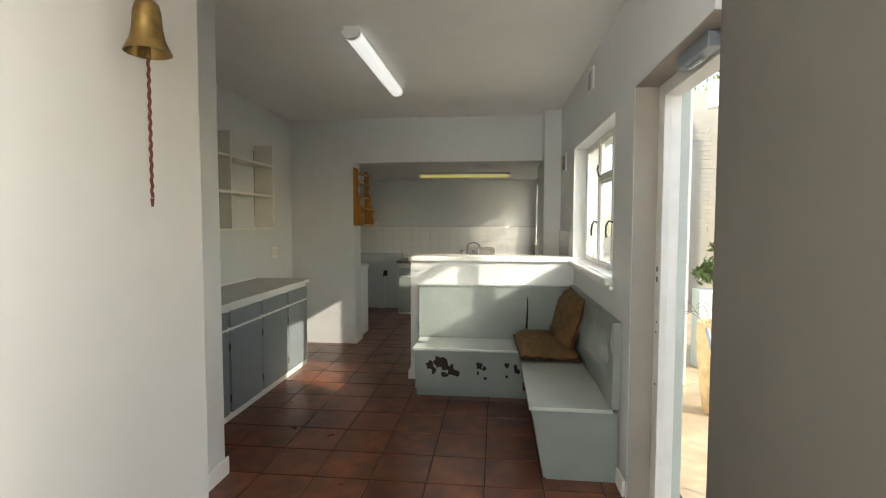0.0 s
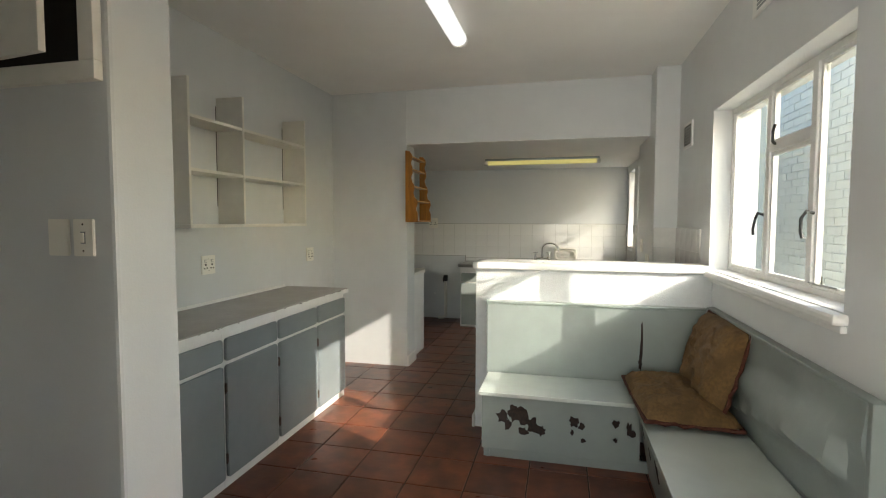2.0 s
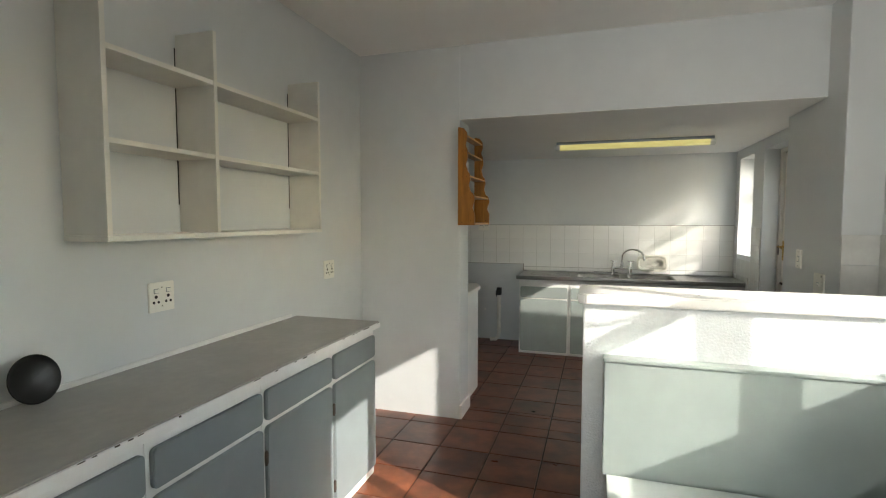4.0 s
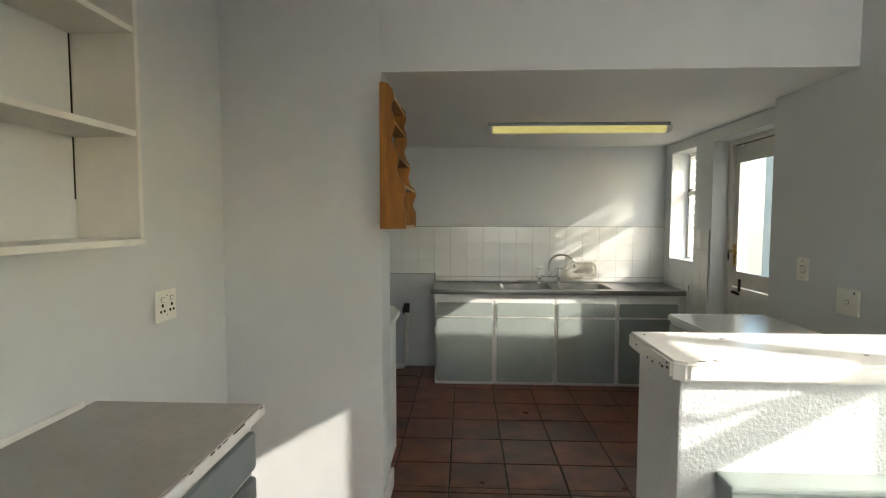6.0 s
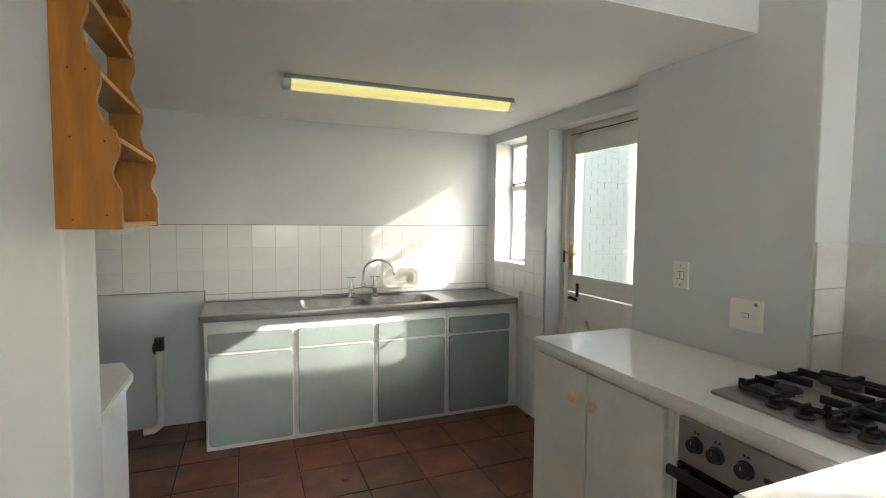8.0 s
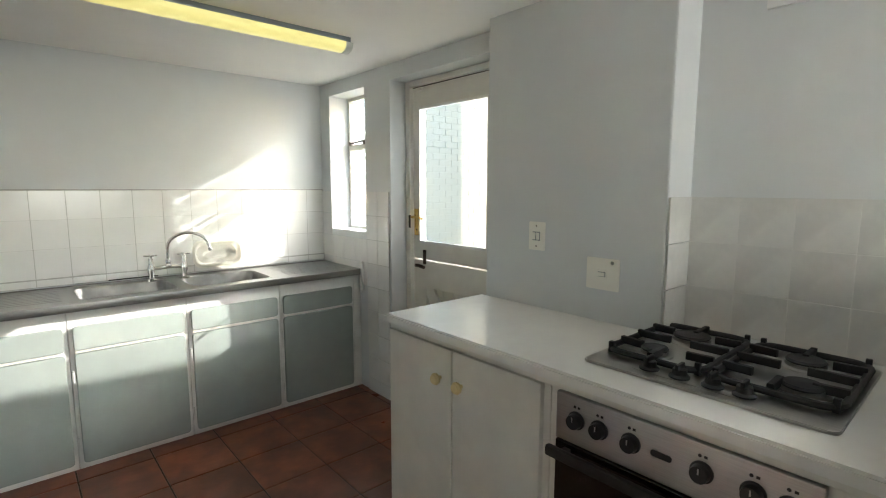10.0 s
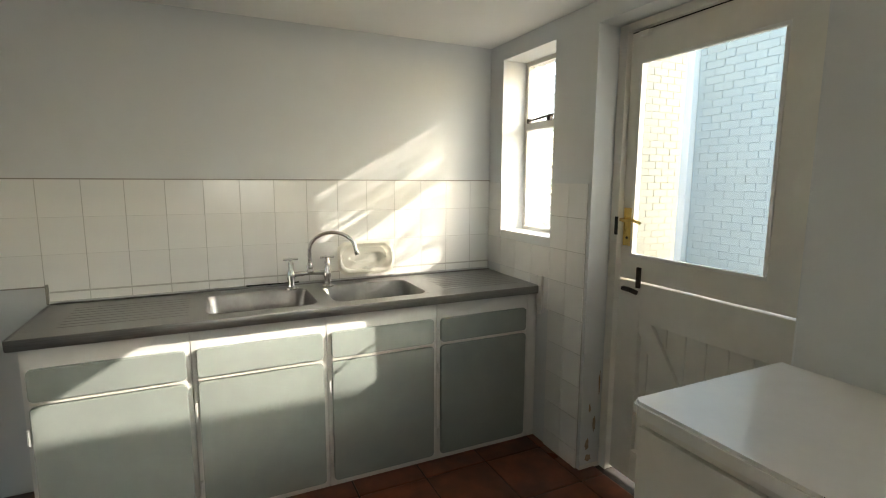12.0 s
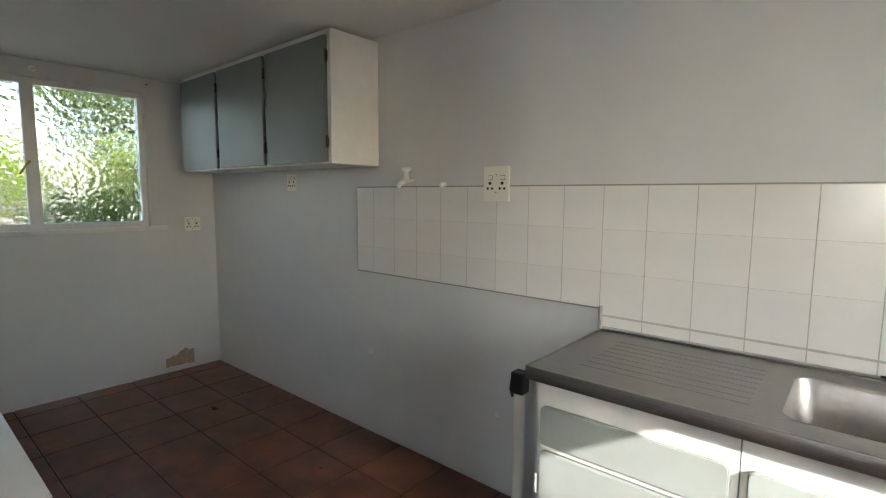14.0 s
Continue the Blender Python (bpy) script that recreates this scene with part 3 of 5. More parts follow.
def cooker_side():
    """White cabinet, counter, oven and hob."""
    w = tagged(part("counter", slab([(-0.03, 4.78), (-0.03, 6.295), (-0.015, 6.315), (XP - 0.002, 6.315), (XP - 0.002, 5.463), (XR - 0.002, 5.463), (XR - 0.002, 4.78)], 0.838, 0.874, bevel=0.008), WHITE_TOP), "white laminate counter beside the gas hob", "worktop")
    part("edge_band", boxed((-0.0325, 4.79, 0.843), (-0.0305, 6.285, 0.869), 0.0008), WHITE_TOP, w, "rounded white edge band")
    part("under_rail", boxed((-0.012, 4.80, 0.818), (0.002, 6.30, 0.8375), 0.002), CREAM, w, "cream rail under the counter")
    c = thing("base_cabinet", "white double door base cabinet with ivory knobs", "cabinet")
    part("body", boxed((0.0, 5.53, 0.0), (XP - 0.003, 6.303, 0.837)), CREAM, c)
    for a, b in ((5.552, 5.923), (5.931, 6.292)):
        d = part("door", boxed((-0.02, a, 0.06), (-0.0005, b, 0.815), 0.002), CREAM, c)
        y = b - 0.045 if a < 5.8 else a + 0.055
        part("knob", lathe([(0.007, 0), (0.008, 0.012), (0.020, 0.018), (0.0215, 0.027), (0.015, 0.036), (0, 0.038)], 18, pose(-0.02, y - 0.0, 0.705, 0, -90, 0)), IVORY, d, "ivory ball knob", smooth=True)
    o = thing("oven", "stainless steel built-in oven with black knobs", "oven")
    part("body", boxed((0.0, 4.845, 0.03), (0.49, 5.527, 0.836)), CREAM, o, "cream housing panel")
    part("control_panel", boxed((-0.022, 4.897, 0.682), (-0.0005, 5.495, 0.816), 0.003), HOB_STEEL, o)
    for k, y in enumerate((5.430, 5.362, 5.276, 5.112, 5.012, 4.947)):
        kb = part("knob", lathe([(0.025, 0), (0.025, 0.004), (0.021, 0.007), (0.019, 0.022), (0, 0.0225)], 20, pose(-0.022, y, 0.752, 0, -90, 0)), BLACK, o, smooth=True)
        part("pointer", boxed((-0.0455, y - 0.0015, 0.754), (-0.0442, y + 0.0015, 0.767)), HOB_STEEL, kb)
        part("symbol", boxed((-0.0232, y - 0.010, 0.785), (-0.0222, y - 0.003, 0.791)), BLACK, o)
        part("symbol", lathe([(0.004, 0), (0.004, 0.001)], 10, pose(-0.022, y + 0.006, 0.788, 0, -90, 0)), BLACK, o)
    part("badge", slab(rounded(5.177, 0.742, 5.227, 0.758, 0.007), -0.0235, -0.0222, "x"), BLACK, o, "oval dark maker's badge")
    part("oven_door", boxed((-0.022, 4.897, 0.20), (-0.0005, 5.495, 0.677), 0.003), SMOKED, o, "dark glass door")
    bm = boxed((-0.066, 4.90, 0.642), (-0.046, 5.50, 0.672), 0.007)
    for y in (4.94, 5.455):
        box(bm, (-0.048, y - 0.01, 0.650), (-0.021, y + 0.01, 0.664))
    part("door_handle", bm, BLACK, o, smooth=True)
    part("kick_panel", boxed((-0.012, 4.897, 0.05), (-0.0005, 5.495, 0.19), 0.002), CREAM, o)
    hob()


def hob():
    h = thing("gas_hob", "stainless steel four burner gas hob with black cast iron grates", "hob", (0.355, 5.197, 0.8745))
    part("plate", slab(rounded(-0.265, -0.295, 0.265, 0.295, 0.02), 0, 0.008, bevel=0.002), HOB_STEEL, h)
    part("knob_panel", slab(rounded(-0.235, -0.13, -0.175, 0.17, 0.028), 0.008, 0.0095), HOB_STEEL, h)
    for k, y in enumerate((0.125, 0.045, -0.035, -0.105)):
        kb = part("knob", lathe([(0.026, 0), (0.026, 0.004), (0.019, 0.009), (0.017, 0.023), (0, 0.024)], 18, pose(-0.205, y, 0.0095)), BLACK, h, smooth=True)
        part("grip", boxed((-0.225, y - 0.0045, 0.03), (-0.185, y + 0.0045, 0.046), 0.002), BLACK, kb)
    for x, y, r in ((-0.08, 0.17, 0.038), (0.13, 0.15, 0.055), (0.13, -0.15, 0.048), (-0.08, -0.19, 0.045)):
        part("burner", lathe([(r * 1.35, 0.008), (r * 1.3, 0.012), (r, 0.014), (r, 0.024), (0, 0.024)], 24, pose(x, y, 0)), HOB_STEEL, h, smooth=True)
        part("burner_cap", lathe([(r * 0.95, 0.024), (r * 1.0, 0.028), (r * 0.9, 0.034), (0, 0.036)], 24, pose(x, y, 0)), IRON, h, smooth=True)
        part("igniter", rod(bmesh.new(), (x + r * 1.25, y, 0.01), (x + r * 1.25, y, 0.03), 0.003), WHITE, h)
    for sy in (1, -1):
        bm = bmesh.new()
        y0, y1 = (0.012, 0.278) if sy > 0 else (-0.278, -0.012)
        loop = rounded(-0.165, y0, 0.238, y1, 0.05)
        t = tube([(u, v, 0.02) for u, v in loop] + [(*loop[0], 0.02)], 0.0095, 8)
        me = bpy.data.meshes.new("t")
        t.to_mesh(me)
        t.free()
        bm.from_mesh(me)
        bpy.data.meshes.remove(me)
        ym = (y0 + y1) / 2
        for a, b in (((-0.165, ym), (-0.085, ym)), ((0.238, ym), (0.145, ym)), ((0.035, y0), (0.035, ym - 0.03)), ((0.035, y1), (0.035, ym + 0.03)), ((-0.07, y0), (-0.075, y0 + 0.07)), ((-0.07, y1), (-0.075, y1 - 0.07)), ((0.14, y0), (0.135, y0 + 0.07)), ((0.14, y1), (0.135, y1 - 0.07))):
            box(bm, (-0.5, -0.0075, 0.018), (0.5, 0.0075, 0.040), 0.002, Matrix.Translation(((a[0] + b[0]) / 2, (a[1] + b[1]) / 2, 0)) @ Matrix.Rotation(math.atan2(b[1] - a[1], b[0] - a[0]), 4, "Z") @ Matrix.Diagonal((math.hypot(b[0] - a[0], b[1] - a[1]), 1, 1, 1)))
        for u, v in ((-0.15, y0 + 0.01), (-0.15, y1 - 0.01), (0.225, y0 + 0.01), (0.225, y1 - 0.01), (0.225, ym)):
            box(bm, (u - 0.007, v - 0.007, 0.008), (u + 0.007, v + 0.007, 0.041), 0.002)
        part("grate", bm, IRON, h, smooth=True)


cooker_side()


# white counter behind the partition
WCX, WCY = -1.60, 6.50
c = thing("base_cabinet", "white painted low cabinet standing behind the partition", "cabinet")
part("body", boxed((-3.0, YB + 0.245, 0.0), (WCX - 0.035, WCY - 0.10, 0.84)), WHITE, c)
tagged(part("worktop", slab([(-3.02, YB + 0.243), (WCX, YB + 0.243), (WCX, WCY - 0.16), (WCX - 0.06, WCY), (-3.02, WCY)], 0.841, 0.870, bevel=0.004), CREAM), "cream worktop with chipped edges on the low cabinet", "worktop")


# upper cabinet on the sink wall
def upper_cabinets():
    xs = (-2.712, -3.265, -3.815, -4.345)
    for k in range(3):
        c = thing("wall_cabinet", "grey door in a white wall cabinet under the ceiling", "cabinet", group="wall cabinets in the corner")
        a, b = xs[k + 1], xs[k]
        part("body", boxed((a + 0.001, 7.80, 1.46), (b - 0.001, 8.095, 2.075)), WHITE, c, "white painted carcase")
        d = front(c, "door", a + 0.012, 1.468, b - 0.022, 2.045, 7.799, "-y", MINT_SHADED, r=0.006)
        hinge(d, (b - 0.016, 7.785, 1.56), "-y")
        hinge(d, (b - 0.016, 7.785, 1.95), "-y")


upper_cabinets()


# ---- bench, cushion ----
def flakes(parent, spots, put, seed):
    """Patches where the paint has come off: ragged thin shapes."""
    r = random.Random(seed)
    for layer, (u, v, w, h) in enumerate(spots):
        w, h, n = w * 1.1, h * 1.15, 15
        out = []
        for k in range(n):
            a = 2 * math.pi * k / n
            rr = 0.55 + 0.6 * r.random()
            out.append((u + w * rr * math.cos(a), v + h * rr * math.sin(a)))
        put(parent, out, 0.00025 * layer)


def bench():
    zt = 0.41
    b = thing("corner_bench", "sage green painted corner bench with peeling paint", "bench")
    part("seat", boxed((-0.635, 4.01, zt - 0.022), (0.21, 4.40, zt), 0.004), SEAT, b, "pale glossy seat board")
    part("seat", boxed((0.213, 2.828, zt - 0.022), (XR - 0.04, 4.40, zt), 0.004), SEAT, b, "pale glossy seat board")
    fp = part("front_panel", boxed((-0.62, 4.04, 0.07), (0.245, 4.06, zt - 0.023), 0.003), SAGE, b)
    part("kick_board", boxed((-0.615, 4.085, 0.0), (0.31, 4.10, 0.066), 0.003), SAGE, b)
    sp = part("front_panel", slab([(0.228, zt - 0.023), (0.248, zt - 0.023), (0.318, 0.0), (0.298, 0.0)], 2.86, 4.05, "y", 0.003), SAGE, b)
    part("end_panel", slab([(0.24, zt - 0.023), (XR - 0.005, zt - 0.023), (XR - 0.005, 0.0), (0.31, 0.0)], 2.842, 2.86, "y", 0.003), SAGE, b)
    part("end_panel", boxed((-0.60, 4.08, 0.0), (-0.58, 4.487, zt - 0.023), 0.003), SAGE, b)
    part("backrest", boxed((-0.65, 4.425, zt - 0.02), (XR - 0.04, 4.487, 0.855), 0.005), SAGE, b)
    part("cap_strip", boxed((-0.655, 4.418, 0.856), (XR - 0.04, 4.487, 0.87), 0.004), SAGE, b)
    # warped sheet on the east wall
    bm = bmesh.new()
    ny, nz = 40, 14
    grid = [[None] * (nz + 1) for _ in range(ny + 1)]
    for i in range(ny + 1):
        for j in range(nz + 1):
            y, z = 2.85 + 1.57 * i / ny, zt + 0.47 * j / nz
            wave = 0.045 * math.exp(-(((z - 0.68 - 0.05 * math.sin(3 * y)) / 0.07) ** 2)) * (1 if 2.95 < y < 4.1 else 0.2) + 0.038 * math.exp(-(((z - 0.56 - 0.09 * math.cos(2.2 * y)) / 0.035) ** 2)) * (1 if 2.95 < y < 3.9 else 0.15) + 0.022 * noise.noise((y * 3, z * 9, 1))
            grid[i][j] = bm.verts.new((XR - 0.04 - wave, y, z))
    for i in range(ny):
        for j in range(nz):
            bm.faces.new((grid[i][j], grid[i + 1][j], grid[i + 1][j + 1], grid[i][j + 1]))
    bmesh.ops.recalc_face_normals(bm, faces=bm.faces[:])
    bmesh.ops.solidify(bm, geom=bm.faces[:], thickness=-0.03)
    part("backrest", bm, SAGE, b, "warped painted panel", smooth=True)
    part("cap_strip", boxed((XR - 0.046, 2.84, 0.871), (XR - 0.002, 4.42, 0.886), 0.004), SAGE, b)
    part("edge_strip", boxed((XR - 0.046, 2.826, zt), (XR - 0.002, 2.849, 0.886), 0.004), SAGE, b)
    spots = [(-0.50, 0.27, 0.035, 0.035), (-0.44, 0.29, 0.03, 0.045), (-0.47, 0.22, 0.022, 0.03), (-0.39, 0.28, 0.045, 0.045), (-0.33, 0.23, 0.03, 0.05), (-0.28, 0.20, 0.03, 0.03), (-0.38, 0.19, 0.03, 0.02), (-0.10, 0.27, 0.03, 0.03), (-0.06, 0.25, 0.018, 0.02), (-0.11, 0.21, 0.01, 0.018), (-0.05, 0.17, 0.016, 0.012), (0.12, 0.28, 0.02, 0.022), (0.19, 0.26, 0.013, 0.035), (0.205, 0.24, 0.02, 0.02), (0.12, 0.19, 0.012, 0.012)]
    flakes(fp, spots, lambda p, o, e: part("bare_patch", slab(o, 4.0395 - e, 4.0401, "y"), FLAKE, p, "bare dark wood where paint peeled"), 3)
    tilt = Matrix(((1, 0, -0.0699 / 0.387, 0), (0, 1, 0, 0), (0, 0, 1, 0), (0, 0, 0, 1)))

    def on_slope(p, o, e):
        f = slab(o, 0.2968 - e, 0.2985, "x")
        f.transform(tilt)
        part("bare_patch", f, FLAKE, p, "bare dark wood where paint peeled")

    flakes(sp, [(3.95, 0.30, 0.03, 0.05), (3.80, 0.24, 0.02, 0.03), (3.60, 0.25, 0.03, 0.05), (3.45, 0.16, 0.02, 0.03), (3.25, 0.28, 0.025, 0.03)], on_slope, 8)
    flakes(b, [(0.30, 0.62, 0.008, 0.13), (0.295, 0.52, 0.012, 0.05)], lambda p, o, e: part("bare_patch", slab(o, 4.4238 - e, 4.4251, "y"), FLAKE, p, "bare dark wood where paint peeled"), 5)


bench()


def pad(m, w, d, h, name, parent, seams=True):
    """A plump square pad about its centre."""
    n = 26
    bm = bmesh.new()
    top, low = {}, {}
    for i in range(n + 1):
        for j in range(n + 1):
            u, v = 2 * i / n - 1, 2 * j / n - 1
            puff = max(0.0, (1 - abs(u) ** 4.0) * (1 - abs(v) ** 4.0)) ** 0.55
            cr = 0.022 * noise.noise((u * 2.2, v * 2.2, w * 7)) + 0.026 * (1 - abs(noise.noise((u * 3.5 + v * 1.5, v * 4.5, 3 + w)))) ** 4 - 0.012 * math.exp(-((v + 0.25 * u) / 0.06) ** 2) * (1 - u * u)
            pinch = 1 - 0.05 * (u * u * v * v)
            p = Vector((u * w / 2 * pinch, v * d / 2 * pinch, 0))
            top[i, j] = bm.verts.new(p + Vector((0, 0, h * 0.5 * puff + cr * puff)))
            low[i, j] = bm.verts.new(p - Vector((0, 0, h * 0.42 * puff + 0.001)))
    for i in range(n):
        for j in range(n):
            bm.faces.new((top[i, j], top[i + 1, j], top[i + 1, j + 1], top[i, j + 1]))
            bm.faces.new((low[i, j], low[i, j + 1], low[i + 1, j + 1], low[i + 1, j]))
    bmesh.ops.remove_doubles(bm, verts=bm.verts[:], dist=0.0025)
    bm.transform(m)
    p = part(name, bm, OLIVE, parent, smooth=True)
    edge = [(-1, -1), (1, -1), (1, 1), (-1, 1)]
    pts = []
    for (a, b), (c, e) in zip(edge, edge[1:] + edge[:1]):
        for k in range(10):
            t = k / 10
            pts.append(m @ Vector(((a + (c - a) * t) * w / 2 * 0.975, (b + (e - b) * t) * d / 2 * 0.975, -0.012 + 0.006 * math.sin(9 * k))))
    pts.append(pts[0])
    part("fringe", tube(pts, 0.011, 8), RUSSET, p, "frayed russet edging", smooth=True)
    return p


cu = thing("chair_cushion", "worn olive fold-over cushion with russet edging on the bench", "cushion")
pad(Matrix.Translation((0.41, 4.02, 0.458)) @ pose(0, 0, 0, 0, 2, 2), 0.43, 0.70, 0.125, "seat_pad", cu)
pad(Matrix.Translation((0.595, 4.06, 0.665)) @ pose(0, 0, 0, 0, -74, 2), 0.44, 0.62, 0.14, "back_pad", cu)


# ---- windows and doors ----
def bar(bm, a, b):
    return box(bm, a, b, 0.003)


def steel_window():
    w = tagged(thing("window_1", "white painted steel casement window with black stays", "window"), kind="structure")
    x0, x1 = 0.805, 0.84
    fr = bmesh.new()
    bar(fr, (x0, BY0, BZ0), (x1, BY1, BZ0 + 0.03)), bar(fr, (x0, BY0, BZ1 - 0.03), (x1, BY1, BZ1))
    bar(fr, (x0, BY0, BZ0 + 0.03), (x1, BY0 + 0.03, BZ1 - 0.03)), bar(fr, (x0, BY1 - 0.03, BZ0 + 0.03), (x1, BY1, BZ1 - 0.03))
    part("window_frame", fr, WHITE, w)
    m1, m2 = 3.567, 4.017
    for y in (m1, m2):
        part("mullion", bar(bmesh.new(), (x0 - 0.006, y - 0.022, BZ0 + 0.03), (x1, y + 0.022, BZ1 - 0.03)), WHITE, w)
    zt = 1.745
    part("transom", bar(bmesh.new(), (x0 - 0.006, m1 + 0.022, zt - 0.02), (x1, m2 - 0.022, zt + 0.02)), WHITE, w)
    for k, (a, b, lo, hi) in enumerate(((BY0 + 0.03, m1 - 0.022, BZ0 + 0.03, BZ1 - 0.03), (m1 + 0.022, m2 - 0.022, BZ0 + 0.03, zt - 0.02), (m1 + 0.022, m2 - 0.022, zt + 0.02, BZ1 - 0.03), (m2 + 0.022, BY1 - 0.03, BZ0 + 0.03, BZ1 - 0.03))):
        cs = bmesh.new()
        t = 0.018
        for p, q in (((a, lo), (b, lo + t)), ((a, hi - t), (b, hi)), ((a, lo + t), (a + t, hi - t)), ((b - t, lo + t), (b, hi - t))):
            bar(cs, (x0 + 0.004, p[0], p[1]), (x1 - 0.006, q[0], q[1]))
        sash = part("sash", cs, WHITE, w)
        g = part("pane", boxed((x0 + 0.014, a + t, lo + t), (x0 + 0.018, b - t, hi - t)), GLASS, sash, "clear glass pane")
        g.visible_shadow = False
        if k in (0, 3):
            y, s = (m1 - 0.03, -1) if k == 0 else (m2 + 0.03, 1)
            h = [(x0 - 0.004, y, 1.42), (x0 - 0.03, y, 1.43), (x0 - 0.045, y - 0.01 * s, 1.40), (x0 - 0.05, y + 0.0 * s, 1.35), (x0 - 0.045, y + 0.01 * s, 1.32)]
            part("casement_handle", tube(h, 0.007, 8), BLACK, sash, "black curled handle", smooth=True)
            st = rod(bmesh.new(), (x0 - 0.012, y, BZ0 + 0.05), (x0 - 0.012, y + s * 0.22, BZ0 + 0.05), 0.005)
            rod(st, (x0 - 0.012, y + s * 0.1, BZ0 + 0.045), (x0 - 0.012, y + s * 0.1, BZ0 + 0.085), 0.004)
            part("casement_stay", st, CHROME, sash, "steel peg stay")
        if k == 2:
            part("casement_stay", tube([(x0 - 0.008, 3.93, zt + 0.012), (x0 - 0.03, 3.90, zt + 0.02), (x0 - 0.055, 3.83, zt + 0.055), (x0 - 0.05, 3.82, zt + 0.085)], 0.007, 8), BLACK, sash, "black peg stay", smooth=True)
    sl = bmesh.new()
    box(sl, (XR - 0.05, BY0 - 0.04, BZ0 - 0.035), (XR - 0.001, BY1 + 0.01, BZ0 + 0.004), 0.012)
    box(sl, (XR, BY0 + 0.002, BZ0 + 0.0005), (0.804, BY1 - 0.002, BZ0 + 0.0045))
    box(sl, (XR - 0.022, BY0 - 0.03, BZ0 - 0.06), (XR - 0.001, BY1, BZ0 - 0.036), 0.006)
    part("window_sill", sl, WHITE, w, "white moulded timber sill")


steel_window()


def kitchen_window():
    w = tagged(thing("window_2", "small white steel window with pressed obscure glass", "window"), kind="structure")
    x0, x1, zt = 0.80, 0.835, 1.655
    fr = bmesh.new()
    t = 0.025
    for a, b in (((WY0, WZ0), (WY1, WZ0 + t)), ((WY0, WZ1 - t), (WY1, WZ1)), ((WY0, WZ0 + t), (WY0 + t, WZ1 - t)), ((WY1 - t, WZ0 + t), (WY1, WZ1 - t))):
        bar(fr, (x0, *a), (x1, *b))
    part("window_frame", fr, CREAM, w)
    part("transom", bar(bmesh.new(), (x0 - 0.012, WY0 + t, zt - 0.02), (x1, WY1 - t, zt + 0.02)), CREAM, w)
    part("pane", boxed((x0 + 0.012, WY0 + t, WZ0 + t), (x0 + 0.016, WY1 - t, zt - 0.02)), FROST, w, "pressed obscure glass")
    part("pane", boxed((x0 + 0.012, WY0 + t, zt + 0.02), (x0 + 0.016, WY1 - t, WZ1 - t)), FROST, w, "wavy obscure glass")
    st = rod(bmesh.new(), (x0 - 0.02, WY0 + 0.05, zt + 0.05), (x0 - 0.02, WY1 - 0.06, zt + 0.028), 0.005)
    box(st, (x0 - 0.026, WY1 - 0.075, zt + 0.015), (x0 - 0.005, WY1 - 0.055, zt + 0.04), 0.002)
    box(st, (x0 - 0.026, 7.70, zt + 0.015), (x0 - 0.005, 7.73, zt + 0.045), 0.002)
    part("casement_stay", st, RUST, w, "dark window stay")
    part("window_sill", boxed((XK + 0.001, WY0 + 0.001, WZ0 - 0.002), (x0, WY1 - 0.001, WZ0 + 0.006), 0.002), TILE, w)


kitchen_window()


def west_window():
    w = tagged(thing("window_3", "white framed window with pebbled glass", "window"), kind="structure")
    x0, x1, t = XW - 0.07, XW - 0.03, 0.035
    fr = bmesh.new()
    for a, b in (((KY0, KZ0), (KY1, KZ0 + t)), ((KY0, KZ1 - t), (KY1, KZ1)), ((KY0, KZ0 + t), (KY0 + t, KZ1 - t)), ((KY1 - t, KZ0 + t), (KY1, KZ1 - t))):
        bar(fr, (x0, *a), (x1, *b))
    part("window_frame", fr, WHITE, w)
    part("mullion", bar(bmesh.new(), (x0, 6.995, KZ0 + t), (x1 + 0.006, 7.06, KZ1 - t)), WHITE, w)
    for a, b in ((KY0 + t, 6.995), (7.06, KY1 - t)):
        g = part("pane", boxed((x0 + 0.015, a, KZ0 + t), (x0 + 0.019, b, KZ1 - t)), PEBBLE, w, "pebbled glass")
    part("window_sill", boxed((XW - 0.03, KY0 - 0.06, KZ0 - 0.03), (XW + 0.04, KY1 + 0.10, KZ0 - 0.001), 0.006), WHITE, w)
    part("casement_handle", tube([(x1 + 0.006, 7.01, 1.50), (x1 + 0.03, 7.01, 1.50), (x1 + 0.04, 6.99, 1.47), (x1 + 0.038, 6.96, 1.42)], 0.007, 8), BRASS, w, "brass handle", smooth=True)


west_window()
for y, z in ((7.057, 2.042), (7.662, 2.052)):
    k = thing("curtain_hook", "small painted metal curtain rail bracket above the window", "hook", group="curtain rail brackets")
    part("disc", lathe([(0.018, 0), (0.018, 0.006), (0.012, 0.009), (0, 0.0095)], 16, pose(XW + 0.0005, y, z, 0, 90, 0)), PLASTIC, k, smooth=True)
    part("peg", rod(bmesh.new(), (XW + 0.008, y, z), (XW + 0.035, y, z - 0.004), 0.006), BRASS, k, "dull brass peg")


